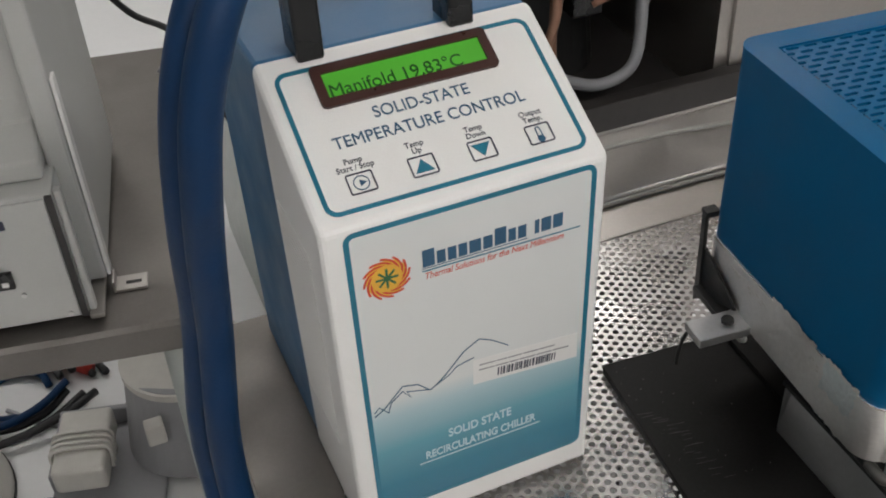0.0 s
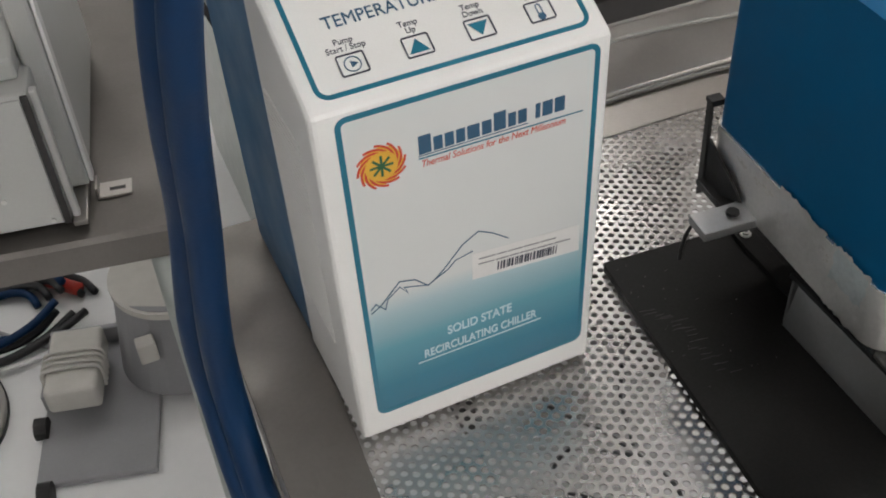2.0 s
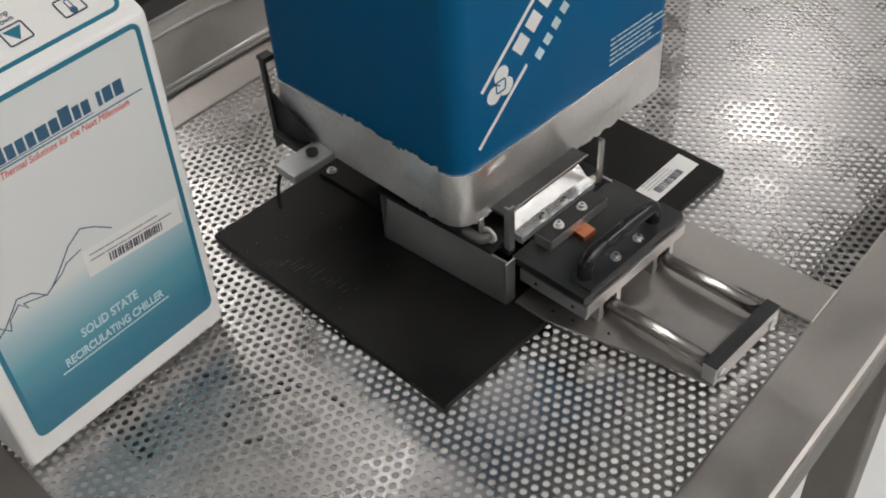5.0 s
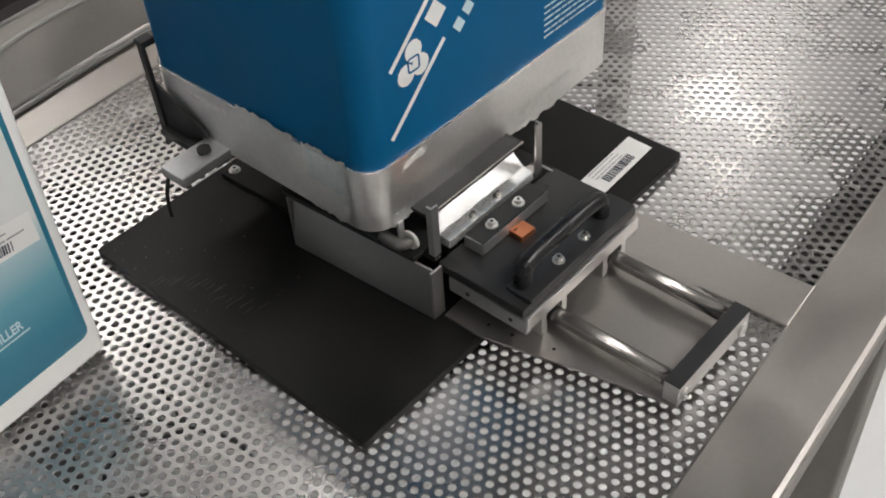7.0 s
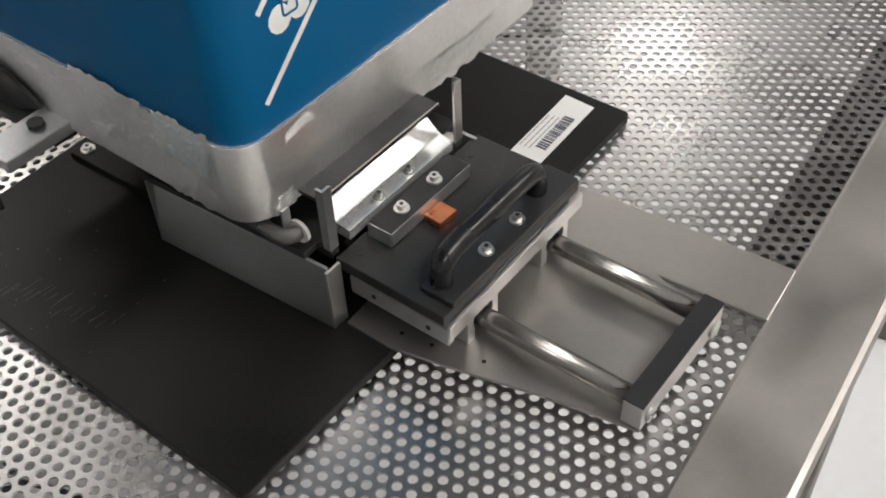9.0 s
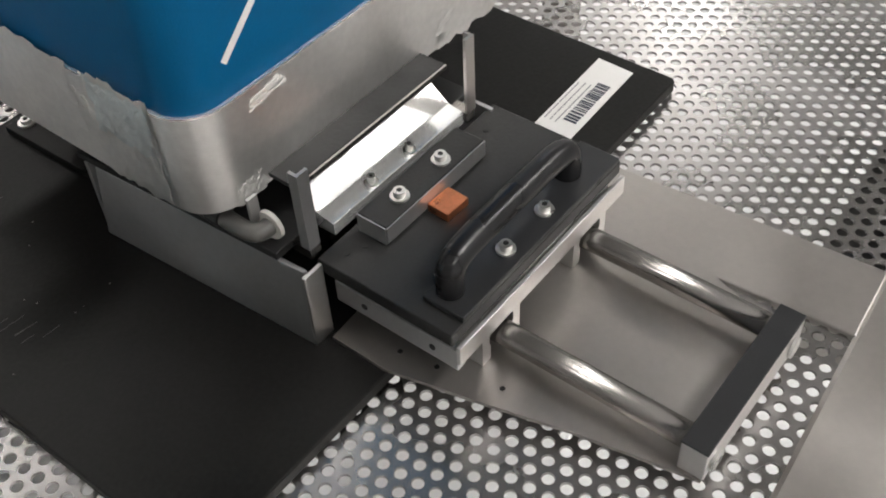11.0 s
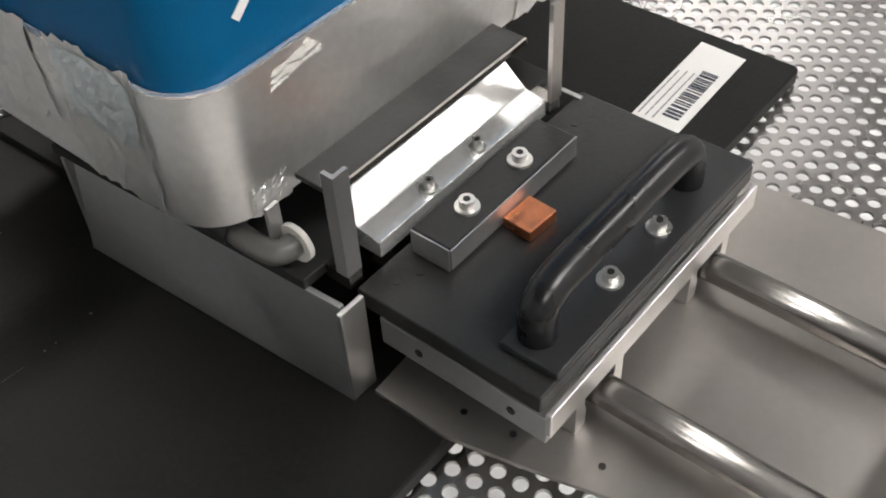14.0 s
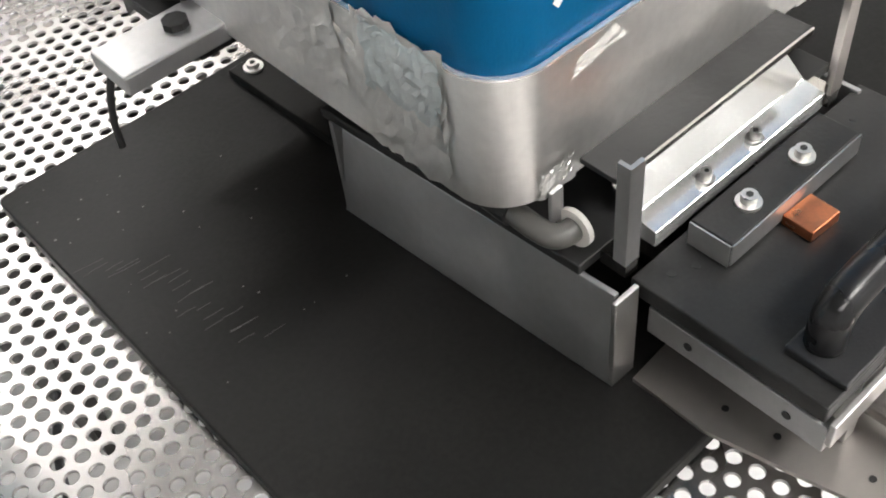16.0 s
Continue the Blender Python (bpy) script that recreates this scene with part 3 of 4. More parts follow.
for a, b, w in ((0.060, 0.186, 0.0125), (0.072, 0.197, 0.0125), (0.085, 0.209, 0.0125)):
    merge(bm, stroke([(a, b), (a + 0.0085, b + 0.008)], w))
part("wordmark", on(bm, FACE), M_LABEL, lamp)
bm = bmesh.new()
for a, b in ((0.080, 0.172), (0.088, 0.179), (0.096, 0.187), (0.104, 0.195)):
    merge(bm, stroke([(a, b), (a + 0.005, b + 0.0045)], 0.008))
part("model_mark", on(bm, FACE), M_PRINTW, lamp)
part("fine_print", on(bars(6, 0.0, 0.06, 0.0, 0.0042, 0.0012, 4), FACE @ pose(0.160, 0.146, 0)), M_PRINTW, lamp)
# scuffs and torn tape on the band
rnd = random.Random(4)


def scuff(parent, pts, material, m):
    bm = bmesh.new()
    for x, y, r in pts:
        n = 7
        merge(bm, plate2d([(x + r * rnd.uniform(0.5, 1.1) * math.cos(2 * math.pi * k / n), y + 0.6 * r * rnd.uniform(0.5, 1.1) * math.sin(2 * math.pi * k / n)) for k in range(n)], 0.00006))
    return part("scuff", on(bm, m), material, parent)


FRONTB = Matrix.Translation((U0, V0, 0)) @ pose(0, 0, 0, 90, 0, 0)
SIDEB = Matrix.Translation((U0, V0, 0)) @ pose(0, 0, 0, 90, 0, -90)
for j in range(3):
    scuff(lamp, [(0.028 + 0.0024 * k + 0.0008 * j, 0.1025 + 0.0019 * j + 0.0004 * k + rnd.uniform(-0.0005, 0.0005), rnd.uniform(0.0012, 0.0023)) for k in range(8 - j)], M_SCUFF, FRONTB)
for x0, z0, n in ((-0.024, 0.1005, 7), (-0.040, 0.1075, 6), (-0.052, 0.098, 5)):
    scuff(lamp, [(x0 - 0.0018 * k, z0 + rnd.uniform(-0.003, 0.003), rnd.uniform(0.0009, 0.0028)) for k in range(n)], M_SCUFF, SIDEB)
for x0, n in ((-0.062, 9), (-0.092, 8), (-0.118, 10), (-0.150, 7)):
    scuff(lamp, [(x0 - 0.0022 * k, 0.1005 + rnd.uniform(-0.0022, 0.0022), rnd.uniform(0.0010, 0.0032)) for k in range(n)], M_SCUFF, SIDEB)


def tape(parent, outline, m, seed, material=M_ALU):
    """Crumpled foil tape: a wrinkled thin sheet."""
    r = random.Random(seed)
    x0, x1, y0, y1 = outline
    nx, ny = 14, 10
    verts, faces = [], []
    for j in range(ny + 1):
        for i in range(nx + 1):
            edge = 0.0016 if i in (0, nx) or j in (0, ny) else 0.0006
            verts.append((x0 + (x1 - x0) * i / nx + r.uniform(-edge, edge), y0 + (y1 - y0) * j / ny + r.uniform(-edge, edge), 0.0003 + r.uniform(0, 0.0005)))
    for j in range(ny):
        for i in range(nx):
            a = j * (nx + 1) + i
            faces.append((a, a + 1, a + nx + 2, a + nx + 1))
    ob = obj("foil_tape", [m @ Vector(v) for v in verts], faces, material, parent, "crumpled torn foil tape")
    return ob


tape(lamp, (-0.055, -0.018, 0.068, 0.115), SIDEB, 2)
tape(lamp, (-0.050, -0.020, 0.0905, 0.1135), Matrix.Translation((-0.0007, 0, 0)) @ SIDEB, 31, M_FOIL)
tape(lamp, (-0.110, -0.062, 0.080, 0.1155), SIDEB, 21)
tape(lamp, (0.130, 0.185, 0.067, 0.084), FRONTB, 5)
tape(lamp, (0.013, 0.026, 0.0688, 0.0775), FRONTB, 9)

clampb = thing("support_bracket", LAMP, "black steel bracket with a grey clamp block beside the lamp", "bracket")
part("upright", prism([(0.212, 0.052), (0.219, 0.046), (0.221, 0.128), (0.216, 0.128)], "x", -0.0285, -0.0255, 0.0004), M_BLACK, clampb)
part("hook", prism([(0.213, 0.125), (0.222, 0.126), (0.222, 0.1295), (0.214, 0.129)], "x", -0.0290, -0.0185, 0.0004), M_BLACK, clampb)
part("gusset", prism([(0.168, 0.0755), (0.212, 0.056), (0.214, 0.098), (0.180, 0.083)], "x", -0.0270, -0.0250), M_BLACK, clampb)
part("lower_shelf", box(-0.033, -0.012, 0.156, 0.214, 0.0600, 0.0650, 0.0006), M_BLACK, clampb)
part("clamp_block", box(-0.062, -0.022, 0.1515, 0.1735, 0.0652, 0.0725, 0.0008), M_GREYPL, clampb)
part("bolt_head", cyl((-0.035, 0.163, 0.0725), (-0.035, 0.163, 0.0750), 0.0046, 8), M_BLACK, clampb)
part("cable_tie", tube(((-0.050, 0.1745, 0.069), (-0.058, 0.1765, 0.056), (-0.062, 0.1765, 0.042), (-0.063, 0.1760, 0.030)), 0.0014, 8, 6), M_BLACK, clampb)

# ---- recirculating chiller ----
chil = thing("recirculating_chiller", pose(-0.0025, 0.001, 0, 0, 0, 1.5), "white recirculating chiller with a green display, blue rear shell", "chiller")
X0, X1, YF, YB, ZF, ZT = -0.0135, 0.1565, -0.005, 0.094, 0.252, 0.304
part("front_shell", prism([(YF, 0.004), (YB, 0.004), (YB, ZT), (YF, ZF)], "x", X0, X1, 0.004, 3), M_WHITE, chil)
part("rear_shell", prism([(YB + 0.0005, 0.004), (0.222, 0.004), (0.222, 0.288), (0.200, 0.302), (YB + 0.0005, 0.302)], "x", X0 + 0.0015, X1 - 0.0015, 0.003, 2), M_BLUE2, chil)
for x in (0.01, 0.13):
    for y in (0.012, 0.20):
        part("foot", cyl((x, y, 0.0004), (x, y, 0.0045), 0.008, 16), M_BLACK, chil)
for k in range(34):
    z = 0.070 + k * 0.0045
    part("vent_rib", prism([(0.022, z), (0.082, z), (0.082, z + 0.0016), (0.022, z + 0.0016)], "x", X0 - 0.0008, X0 + 0.001), M_WHITE, chil)
FR = Matrix.Translation((0, YF, 0)) @ pose(0, 0, 0, 90, 0, 0)
part("front_print", on(plate2d(rounded(0.0010, 0.1470, 0.0255, 0.2465, 0.0045), 0.00025), FR), M_GRAD, chil, "print fading from white to teal")
part("front_outline", on(ring_outline(-0.0010, 0.1490, 0.0235, 0.2485, 0.0065, 0.0032, 0.0004), FR), M_TEAL, chil)
F2 = FR @ pose(0, 0, 0.0003)
# sun emblem: swirling arcs round a snow crystal
sun = part("sun_emblem", on(plate2d([(0.0208 + 0.0122 * math.cos(radians(a)), 0.2128 + 0.0122 * math.sin(radians(a))) for a in range(0, 360, 12)], 0.0001), F2), M_YEL, chil, "red and yellow sun emblem")
for k in range(12):
    part("ray", on(stroke([(0.0208 + (0.0082 + 0.0056 * q / 6) * math.cos(radians(k * 30 + 12 * q)), 0.2128 + (0.0082 + 0.0056 * q / 6) * math.sin(radians(k * 30 + 12 * q))) for q in range(7)], 0.0013, 0.0002), F2), M_RED, sun)
part("disc", on(plate2d([(0.0208 + 0.0092 * math.cos(radians(a)), 0.2128 + 0.0092 * math.sin(radians(a))) for a in range(0, 360, 15)], 0.00025), F2), M_YEL, sun)
bm = bmesh.new()
for k in range(4):
    c, s = math.cos(radians(45 * k)), math.sin(radians(45 * k))
    merge(bm, stroke([(0.0208 - 0.0066 * c, 0.2128 - 0.0066 * s), (0.0208 + 0.0066 * c, 0.2128 + 0.0066 * s)], 0.0014, 0.0004))
part("crystal", on(bm, F2), M_GRN, sun)
# maker's name as plain blocks
mark = part("wordmark", on(stroke([(0.0415, 0.2115), (0.1060, 0.2110)], 0.0004), F2), M_INKBLUE, chil, "dark blue maker's mark")
x = 0.0420
for w, h in ((0.0085, 0.0115), (0.0065, 0.0085), (0.0065, 0.0085), (0.0065, 0.0085), (0.0085, 0.0085), (0.0070, 0.0085), (0.0085, 0.0115), (0.0060, 0.0085), (0.0065, 0.0085), (0.0040, 0), (0.0042, 0.0092), (0.0075, 0.0092), (0.0075, 0.0092)):
    if h:
        part("block", on(plate2d([(x, 0.2125), (x + w - 0.0014, 0.2125), (x + w - 0.0014, 0.2125 + h), (x, 0.2125 + h)], 0.0003), F2), M_INKBLUE, mark)
    x += w
part("underline", on(stroke([(0.0415, 0.2098), (0.1400, 0.2080)], 0.0007), F2), M_TEAL, chil)
text("slogan", "Thermal Solutions for the Next Millennium", 0.0062, F2 @ pose(0.0425, 0.2040, 0, 0, 0, -0.6), M_RED, chil, "LEFT", 0.80, shear=0.2)
part("mountain_line", on(stroke([(0.0040, 0.1120), (0.0110, 0.1165), (0.0234, 0.1296), (0.0330, 0.1270), (0.0407, 0.1192), (0.0450, 0.1215), (0.0520, 0.1279), (0.0640, 0.1410), (0.0744, 0.1470), (0.0830, 0.1425), (0.0939, 0.1340)], 0.0007), F2), M_INKBLUE, chil)
part("mountain_line", on(stroke([(0.0040, 0.1150), (0.0075, 0.1185), (0.0130, 0.1119), (0.0150, 0.1190), (0.0231, 0.1255), (0.0281, 0.1185), (0.0260, 0.1240), (0.0407, 0.1195)], 0.0006), F2), M_INKBLUE, chil)
part("mountain_line", on(stroke([(0.0450, 0.1215), (0.0540, 0.1262), (0.0590, 0.1310), (0.0705, 0.1335)], 0.0006), F2), M_INKBLUE, chil)
st = part("asset_sticker", on(plate2d([(0.0695, 0.1110), (0.1430, 0.1045), (0.1425, 0.1250), (0.0700, 0.1310)], 0.0002), F2), M_LABEL, chil, "white asset sticker with a bar code")
part("barcode", on(barcode(0.041, 0.0062, 11), F2 @ pose(0.0860, 0.1125, 0.0003, 0, 0, -5)), M_INK, st)
part("print", on(bars(2, 0.0, 0.062, 0.0, 0.004, 0.0009, 6), F2 @ pose(0.0740, 0.1255, 0.0003, 0, 0, -5)), M_GREYPLA, st)
text("lower_title", "SOLID STATE", 0.0098, F2 @ pose(0.0735, 0.0732, 0), M_PRINTW, chil, "CENTER", 0.78, bold=0.0002)
text("lower_title", "RECIRCULATING CHILLER", 0.0092, F2 @ pose(0.0740, 0.0602, 0), M_PRINTW, chil, "CENTER", 0.74, bold=0.0002)
part("underline", on(stroke([(0.0300, 0.0572), (0.1170, 0.0572)], 0.0010), F2), M_PRINTW, chil)
# sloping control panel
SL = math.degrees(math.atan2(ZT - ZF, YB - YF))
PN = Matrix.Translation((0, YF, ZF)) @ pose(0, 0, 0, SL, 0, 0)
part("panel_outline", on(ring_outline(-0.0050, 0.1480, 0.0075, 0.1000, 0.0075, 0.0026, 0.0004), PN), M_TEAL, chil)
bz = part("display_bezel", on(ring_outline(0.0150, 0.1205, 0.0712, 0.0985, 0.0030, 0.0055, 0.0022), PN), M_BEZEL, chil)
part("display", on(plate2d(rounded(0.0200, 0.1155, 0.0760, 0.0937, 0.0008), 0.0008), PN), M_LCD, bz, "lit green liquid crystal display")
text("display_line", "Manifold 19.83\u00b0C", 0.0115, PN @ pose(0.0215, 0.0775, 0.0010), M_LCDINK, bz, "LEFT", 0.98)
text("panel_title", "SOLID-STATE", 0.0105, PN @ pose(0.0685, 0.0590, 0.0002), M_INKBLUE, chil, "CENTER", 0.92)
text("panel_title", "TEMPERATURE CONTROL", 0.0105, PN @ pose(0.0690, 0.0458, 0.0002), M_INKBLUE, chil, "CENTER", 0.92)
for k, (bx, words) in enumerate(((0.0190, ("Pump", "Start / Stop")), (0.0540, ("Temp", "Up")), (0.0888, ("Temp", "Down")), (0.1235, ("Output", "Temp.")))):
    B = PN @ pose(bx, 0.0232, 0.0002)
    bt = part("button", on(ring_outline(-0.0075, 0.0075, -0.0062, 0.0062, 0.0014, 0.0007, 0.0006), B), M_INK, chil)
    if k == 0:
        bm = ring_outline(-0.0045, 0.0045, -0.0045, 0.0045, 0.0045, 0.0006, 0.0003)
        merge(bm, plate2d([(-0.0008, -0.002), (0.003, 0), (-0.0008, 0.002)], 0.0003))
        mt = M_INKBLUE
    elif k in (1, 2):
        s = 1 if k == 1 else -1
        tri = [(-0.0055, -0.0038 * s), (0.0055, -0.0038 * s), (0, 0.0042 * s)]
        bm, mt = plate2d(tri if s == 1 else tri[::-1], 0.0003), M_TEAL
    else:
        bm = ring_outline(-0.0016, 0.0016, -0.0042, 0.0046, 0.0015, 0.0006, 0.0003)
        merge(bm, plate2d([(0.0022 * math.cos(radians(a)), -0.0032 + 0.0022 * math.sin(radians(a))) for a in range(0, 360, 30)], 0.0003))
        mt = M_INKBLUE
    part("icon", on(bm, B), mt, bt)
    for r, w in enumerate(words):
        text("caption", w, 0.0048, B @ pose(0, 0.0125 - 0.0042 * r, 0), M_INK, bt, "CENTER", 0.95)
# carrying handle
for x in (0.0195, 0.1100):
    part("handle_post", prism([(0.086, ZT - 0.004), (0.112, ZT - 0.004), (0.112, ZT + 0.045), (0.104, ZT + 0.052), (0.092, ZT + 0.052), (0.088, ZT + 0.040)], "x", x - 0.008, x + 0.008, 0.002), M_BLACKGL, chil)
part("handle_bar", tube(((0.0195, 0.100, ZT + 0.046), (0.06, 0.100, ZT + 0.050), (0.11, 0.100, ZT + 0.046)), 0.0085, 14, 6), M_BLACKGL, chil, smooth=True)

# the housing narrows slightly towards its foot
for ob in list(chil.children_recursive):
    for v in ob.data.vertices:
        v.co.x = 0.0715 + (v.co.x - 0.0715) * min(0.9595 + 0.0405 * v.co.z / 0.2475, 1.0)

# ---- hoses ----
for dx, dy in ((-0.012, 0.0), (-0.003, -0.019)):
    pts = [(0.035, 0.150, 0.335), (0.0, 0.085, 0.385), (-0.03, 0.045, 0.375), (-0.052, 0.035, 0.325), (-0.062, 0.050, 0.245), (-0.066, 0.076, 0.155), (-0.067, 0.085, 0.060), (-0.068, 0.072, -0.005), (-0.066, 0.020, -0.055), (-0.050, -0.030, -0.085), (-0.01, -0.06, -0.12), (0.05, -0.04, -0.2)]
    hb = tube([(x + (dx - 0.010 if i > 5 else dx * 0.7 - 0.003), y + (dy if i > 5 else dy * 0.9), z) for i, (x, y, z) in enumerate(pts)], 0.0108, 16, 8)
    tagged(part("coolant_hose", hb, M_HOSE, None, smooth=True), "thick dark blue insulated coolant hose beside the chiller", "hose", "coolant hoses")

# ---- second steel bench and what stands on it ----
B2 = pose(-0.048, 0.262, 0, 0, 0, -9.5)
bench = thing("steel_bench", B2, "stainless steel bench with a rounded front lip", "bench")
part("worktop", prism([(0.0, -0.030), (0.0, -0.004), (0.0035, 0.0), (0.505, 0.0), (0.505, -0.03), (0.500, -0.03), (0.500, -0.004), (0.006, -0.004), (0.004, -0.030)], "x", -1.05, 0.0), M_STEELDIM, bench)
for x, y in ((-0.045, 0.030), (-1.0, 0.030), (-0.045, 0.47), (-1.0, 0.47)):
    part("leg", cyl((x, y, FLOOR_Z), (x, y, -0.012), 0.0125, 24), M_LEG, bench, "grey painted tube leg", smooth=True)
    part("socket", cyl((x, y, -0.03), (x, y, -0.004), 0.016, 20), M_STEEL, bench)

cabinet = thing("instrument_cabinet", B2 @ pose(-0.033, 0, 0), "cream painted instrument cabinet on the steel bench", "cabinet")
part("base_box", box(-0.36, -0.072, 0.020, 0.30, 0.006, 0.128, 0.003), M_CREAM, cabinet)
part("front_panel", box(-0.355, -0.078, 0.0165, 0.0195, 0.010, 0.125, 0.001), M_CREAM, cabinet, "pale front panel with a rocker switch")
part("dark_seam", box(-0.0775, -0.0722, 0.0170, 0.0198, 0.008, 0.127), M_DARK, cabinet)
part("side_flange", box(-0.0715, -0.060, 0.016, 0.26, 0.004, 0.009, 0.001), M_STEEL, cabinet)
part("corner_strip", box(-0.0715, -0.0655, 0.022, 0.030, 0.009, 0.128, 0.0015), M_CREAM, cabinet)
part("upper_box", prism([(0.040, 0.1285), (0.300, 0.1285), (0.300, 0.42), (0.080, 0.42), (0.080, 0.16), (0.040, 0.145)], "x", -0.36, -0.078, 0.003), M_CREAM, cabinet)
part("side_door", box(-0.0775, -0.058, 0.060, 0.29, 0.010, 0.40, 0.003), M_CREAM, cabinet)
part("side_edge", box(-0.0575, -0.0545, 0.062, 0.075, 0.012, 0.20, 0.0008), M_WHITE, cabinet)
part("recess", box(-0.30, -0.105, 0.0775, 0.0795, 0.170, 0.40, 0.001), M_WHITE, cabinet)
sw = part("rocker_switch", box(-0.131, -0.118, 0.012, 0.0164, 0.050, 0.066, 0.001), M_BLACKGL, cabinet)
part("rocker_mark", box(-0.127, -0.122, 0.0112, 0.0119, 0.054, 0.058), M_LABEL, sw)
for x in (-0.162, -0.154, -0.146, -0.140, -0.132, -0.125, -0.117):
    part("name_block", box(x, x + 0.0056, 0.0156, 0.0164, 0.104, 0.112), M_INK, cabinet)
for x, z in ((-0.085, 0.014), (-0.165, 0.022), (-0.115, 0.040), (-0.34, 0.014)):
    part("panel_screw", cyl((x, 0.0165, z), (x, 0.0150, z), 0.0022, 12), M_CHROME, cabinet)
mount = thing("mounting_tab", B2 @ pose(-0.073, 0.060, 0), "small steel mounting tab screwed to the bench", "bracket")
part("tab", box(-0.014, 0.014, -0.010, 0.010, 0.0004, 0.003, 0.0006), M_STEEL, mount)
part("ear", box(-0.014, -0.012, -0.010, 0.010, 0.003, 0.012, 0.0004), M_STEEL, mount)
part("slot", box(-0.004, 0.009, -0.003, 0.001, 0.0031, 0.0034), M_BLACK, mount)

tagged(part("power_cable", tube(((-0.15, 0.52, 0.34), (-0.09, 0.60, 0.20), (-0.04, 0.66, 0.10), (0.0, 0.62, 0.08), (0.02, 0.52, 0.04), (0.045, 0.46, -0.05), (0.06, 0.44, -0.30)), 0.0036, 10, 8), M_CABLE, None, smooth=True), "black power cable hanging over the steel bench", "cable")
tagged(part("grey_wire", tube(((-0.02, 0.70, 0.004), (0.01, 0.73, 0.02), (0.045, 0.72, 0.03), (0.055, 0.68, 0.02), (0.03, 0.64, 0.005), (-0.03, 0.63, 0.004)), 0.002, 8, 8), M_GREYPLA, None, smooth=True), "thin grey wire curled on the bench", "wire")

# ---- on the floor under the bench ----
FZ = FLOOR_Z
coil = thing("cable_coil", pose(-0.385, 1.15, FZ), "coiled dark cables lying on the floor", "cables")
for k in range(6):
    r, o = 0.055 + 0.012 * k, 0.006 * (k % 3)
    pts = [(r * 1.5 * math.cos(radians(a)) + o, r * math.sin(radians(a)) - o, 0.008 + 0.010 * (k % 4) + 0.012 * math.sin(radians(a * 2 + 40 * k))) for a in range(0, 331, 30)]
    part("loop", tube(pts, 0.0075, 8, 4), M_CABLE if k % 3 else M_HOSE, coil, smooth=True)
tagged(part("red_tube", tube(((-0.315, 1.235, FZ + 0.02), (-0.268, 1.195, FZ + 0.018), (-0.225, 1.155, FZ + 0.014)), 0.0125, 14, 6), M_REDPL, None, smooth=True), "short red rubber tube end on the floor", "tube")
tagged(part("floor_wire", tube(((-0.38, 1.12, FZ + 0.006), (-0.31, 1.05, FZ + 0.005), (-0.23, 1.02, FZ + 0.005), (-0.16, 1.06, FZ + 0.005), (-0.09, 1.12, FZ + 0.005)), 0.004, 8, 8), M_GREYPLA, None, smooth=True), "thin pale wire lying on the floor", "wire")
adapter = thing("power_adapter", pose(-0.255, 0.905, FZ + 0.042, 0, 0, -14), "beige power adapter wrapped in its cord", "adapter")
part("case", box(-0.042, 0.042, -0.070, 0.070, 0, 0.05, 0.008, 3), M_BEIGE, adapter)
for k in range(4):
    y = -0.03 + 0.012 * k
    part("cord_turn", tube(((-0.046, y, 0.01), (-0.044, y + 0.003, 0.052), (0.0, y + 0.006, 0.055), (0.044, y + 0.002, 0.052), (0.046, y, 0.01)), 0.0032, 8, 5), M_BEIGE, adapter, smooth=True)
tray2 = thing("grey_tray", pose(-0.235, 0.885, FZ, 0, 0, -14), "grey plastic tray on the floor", "tray")
part("bottom", box(-0.085, 0.10, -0.17, 0.13, 0.0005, 0.012, 0.003), M_GREYPLA, tray2)
part("rim", box(-0.085, 0.10, 0.118, 0.13, 0.012, 0.048, 0.003), M_GREYPLA, tray2)
part("rim", box(-0.085, -0.073, -0.02, 0.117, 0.012, 0.048, 0.003), M_GREYPLA, tray2)
part("caster", cyl((-0.095, -0.06, 0.018), (-0.075, -0.06, 0.018), 0.018, 16), M_BLACK, tray2)
part("caster", cyl((-0.075, -0.19, 0.018), (-0.055, -0.19, 0.018), 0.018, 16), M_BLACK, tray2)
bucket = thing("round_drum", pose(-0.075, 0.93, FZ), "pale grey plastic drum standing on the floor", "drum")
part("drum", cyl((0, 0, 0), (0.01, 0.02, 0.16), 0.115, 40, 0.100), M_GREYPLA, bucket, smooth=False)
part("rim", cyl((0.01, 0.02, 0.16), (0.01, 0.02, 0.172), 0.105, 40), M_BEIGE, bucket)
part("clip", box(-0.080, -0.050, -0.10, -0.075, 0.10, 0.14, 0.003), M_BEIGE, bucket)
shellb = thing("rounded_cover", pose(-0.455, 0.945, FZ), "rounded pale plastic cover on the floor", "cover")
bm = bmesh.new()
bmesh.ops.create_uvsphere(bm, u_segments=28, v_segments=14, radius=1)
for v in bm.verts:
    v.co = Vector((v.co.x * 0.075, v.co.y * 0.115, max(v.co.z, 0) * 0.09))
part("shell", bm, M_BEIGE, shellb, smooth=True)
part("skirt", prism([(0.077 * math.cos(radians(a)), 0.117 * math.sin(radians(a))) for a in range(0, 360, 12)], "z", 0.0005, 0.006), M_BLACK, shellb)

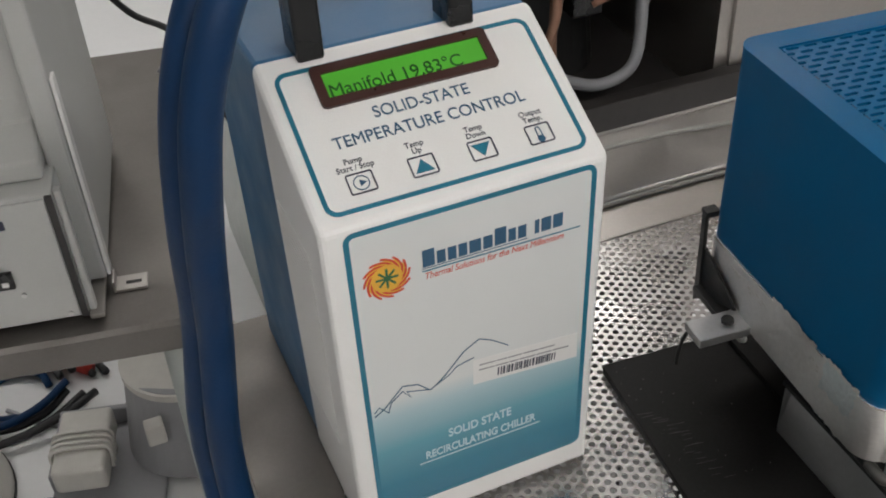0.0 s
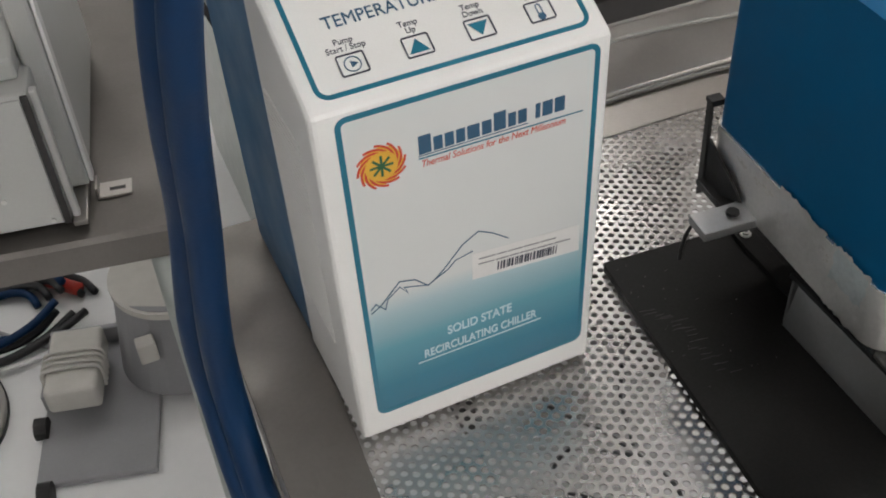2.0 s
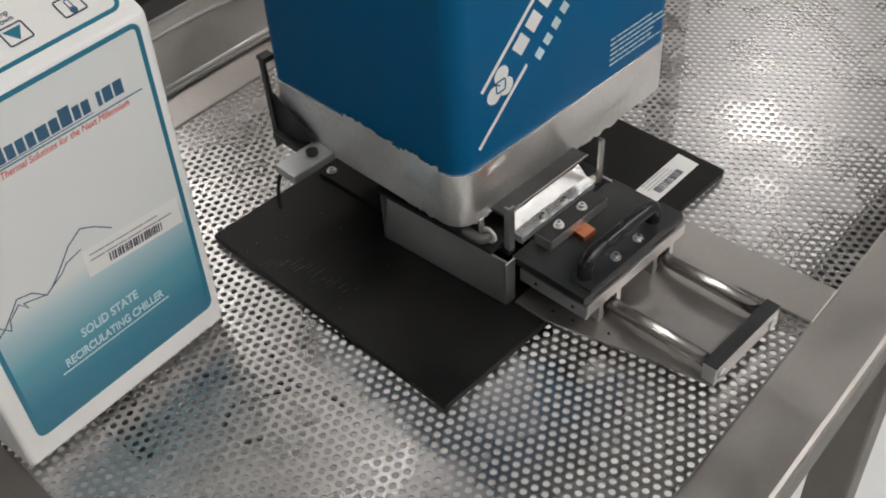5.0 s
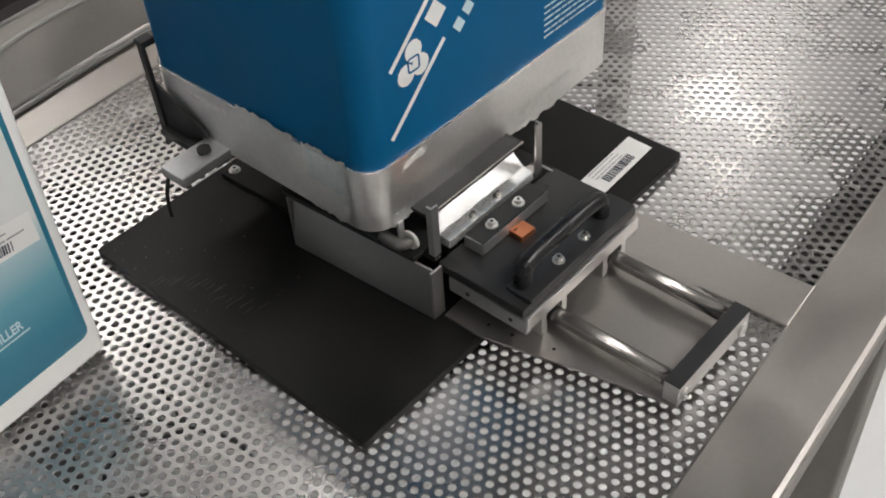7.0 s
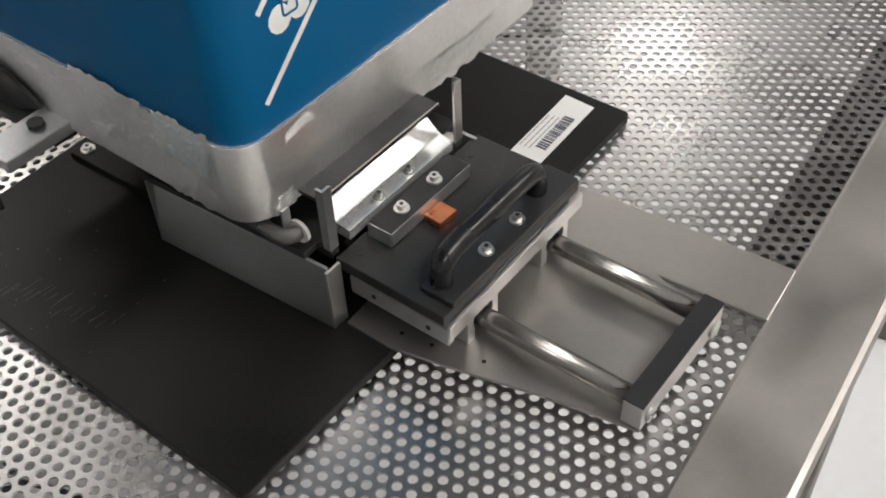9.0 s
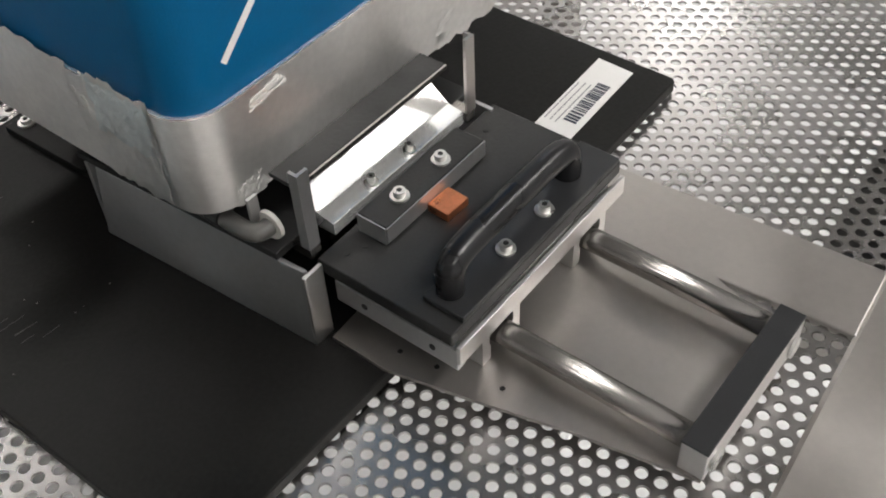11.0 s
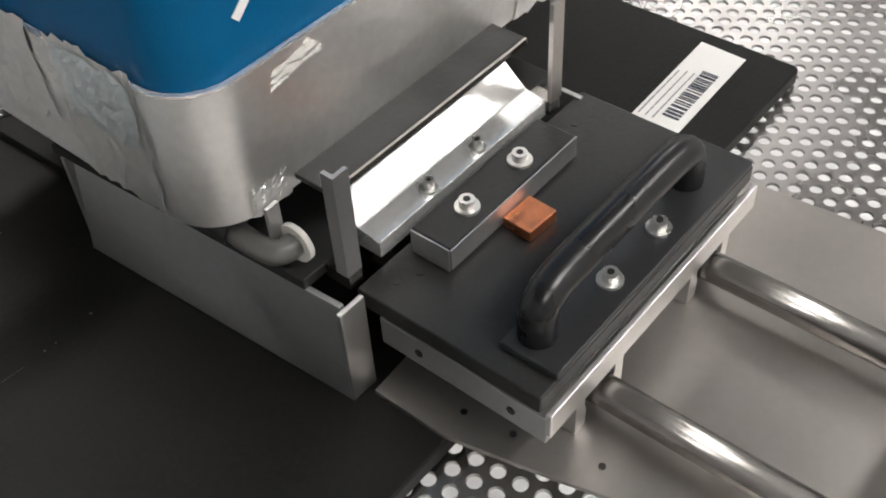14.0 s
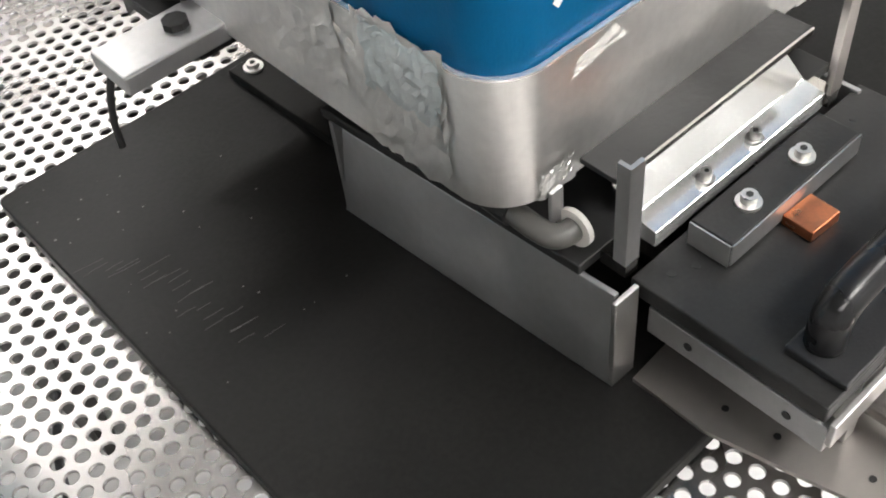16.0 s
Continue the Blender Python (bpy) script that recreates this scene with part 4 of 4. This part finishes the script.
# ---- machines behind the table ----
mach = thing("open_machine", pose(0, 0, 0), "open refrigeration machine with copper pipes behind the table", "machine")
# near-black inner panels: the machine's inner shade is put into their colour
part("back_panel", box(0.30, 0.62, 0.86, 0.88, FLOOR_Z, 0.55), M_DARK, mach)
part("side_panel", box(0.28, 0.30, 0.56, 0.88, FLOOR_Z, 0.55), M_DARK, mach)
part("side_panel", box(0.604, 0.622, 0.52, 0.88, FLOOR_Z, 0.55), M_STEEL, mach)
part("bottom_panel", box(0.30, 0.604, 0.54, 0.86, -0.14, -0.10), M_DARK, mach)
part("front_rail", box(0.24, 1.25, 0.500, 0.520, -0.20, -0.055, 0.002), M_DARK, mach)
part("front_panel", box(0.622, 1.00, 0.515, 0.525, -0.055, 0.50, 0.001), M_STEEL, mach)
part("compressor", cyl((0.47, 0.72, -0.10), (0.47, 0.72, 0.03), 0.07, 28, 0.06), M_BLACK, mach)
part("junction_box", box(0.455, 0.495, 0.60, 0.64, 0.005, 0.06, 0.004), M_BLACKGL, mach)
for pts, r, mt in ((((0.40, 0.60, -0.08), (0.42, 0.58, 0.02), (0.44, 0.60, 0.08), (0.50, 0.61, 0.10), (0.56, 0.62, 0.09), (0.575, 0.63, 0.0)), 0.006, M_COPTUBE),
                   (((0.52, 0.58, 0.20), (0.525, 0.57, 0.08), (0.53, 0.57, 0.0), (0.515, 0.56, -0.05), (0.47, 0.56, -0.065), (0.42, 0.57, -0.05)), 0.0075, M_GREYPLA),
                   (((0.43, 0.60, 0.20), (0.432, 0.60, 0.10), (0.428, 0.60, 0.0), (0.43, 0.60, -0.08)), 0.005, M_COPTUBE),
                   (((0.55, 0.60, 0.20), (0.552, 0.60, 0.08), (0.56, 0.60, 0.03), (0.545, 0.60, 0.0)), 0.006, M_GREYPLA),
                   (((0.49, 0.60, 0.16), (0.50, 0.59, 0.09), (0.51, 0.59, 0.04), (0.48, 0.60, 0.02)), 0.004, M_COPTUBE)):
    part("pipe", tube(pts, r, 10, 6), mt, mach, smooth=True)

panel = thing("grey_cabinet", pose(0, 0, 0), "tall grey painted cabinet behind the bench", "cabinet")
part("body", box(0.115, 0.275, 1.00, 1.5, FLOOR_Z, 0.7, 0.004), M_LEG, panel)
part("door", box(0.118, 0.272, 0.994, 0.999, FLOOR_Z + 0.05, 0.68, 0.001), M_LEG, panel)
part("handle", box(0.130, 0.136, 0.984, 0.993, -0.05, 0.06, 0.002), M_STEEL, panel)

# small blocks seen in the gap beside the chiller
pallet = thing("foam_blocks", pose(0.27, 1.50, FLOOR_Z, 0, 0, -8), "stacked pale foam blocks on the floor", "blocks")
for k, (x, y, z) in enumerate(((0, 0, 0), (0.02, 0.16, 0), (0.01, 0.05, 0.055))):
    part("block", box(x - 0.09, x + 0.09, y - 0.065, y + 0.065, z, z + 0.052, 0.003), M_BEIGE, pallet)
tagged(part("black_lead", tube(((0.12, 1.62, FZ + 0.12), (0.17, 1.50, FZ + 0.14), (0.20, 1.42, FZ + 0.10), (0.16, 1.36, FZ + 0.03), (0.22, 1.30, FZ + 0.006), (0.27, 1.31, FZ + 0.006)), 0.006, 8, 6), M_CABLE, None, smooth=True), "black lead draped over foam blocks", "cable")

# dark cords lying under the perforated panel
for pts in (((0.107, 0.020, -0.004), (0.106, -0.009, -0.004), (0.112, -0.029, -0.004), (0.130, -0.055, -0.004), (0.143, -0.085, -0.004), (0.150, -0.110, -0.004), (0.146, -0.130, -0.004)),
            ((0.143, -0.084, -0.0045), (0.119, -0.065, -0.0045), (0.106, -0.060, -0.0045), (0.094, -0.064, -0.0045), (0.087, -0.072, -0.0045), (0.088, -0.086, -0.0045), (0.100, -0.098, -0.0045)),
            ((0.172, -0.010, -0.004), (0.158, -0.031, -0.004), (0.150, -0.050, -0.004), (0.143, -0.074, -0.004)),
            ((0.575, 0.060, -0.004), (0.560, 0.000, -0.004), (0.545, -0.050, -0.004), (0.548, -0.085, -0.004), (0.570, -0.110, -0.004))):
    tagged(part("thin_cord", tube(pts, 0.0015, 6, 8), M_CABLE, None, smooth=True), "thin dark cord under the perforated panel", "cord", "cords under the table")

# wear on the base plate: dust flecks and fine scratches
rnd2 = random.Random(12)
for k in range(30):
    u, v, r = rnd2.uniform(-0.10, -0.03), rnd2.uniform(0.08, 0.215), rnd2.uniform(0.0002, 0.0006)
    part("fleck", on(plate2d([(r * math.cos(radians(a + 20 * k)), 0.7 * r * math.sin(radians(a + 20 * k))) for a in range(0, 360, 60)], 0.00012), pose(u, v, 0.0075)), M_FLECK, base)
for k in range(22):
    u, v, l = -0.101 + 0.0010 * k + rnd2.uniform(0, 0.012), 0.160 - 0.0034 * k + rnd2.uniform(-0.002, 0.002), rnd2.uniform(0.004, 0.013)
    part("scratch", on(stroke([(0, 0), (l * 0.5, rnd2.uniform(-0.0004, 0.0004)), (l, 0)], 0.00022, 0.0001), pose(u, v, 0.0075, 0, 0, rnd2.uniform(-12, -2))), M_SCRATCH, base)

for ob in list(scene.objects):
    if ob.name.split(".")[0] in ("barcode", "print", "fine_print", "scuff"):
        ob["kind"] = "stuff"
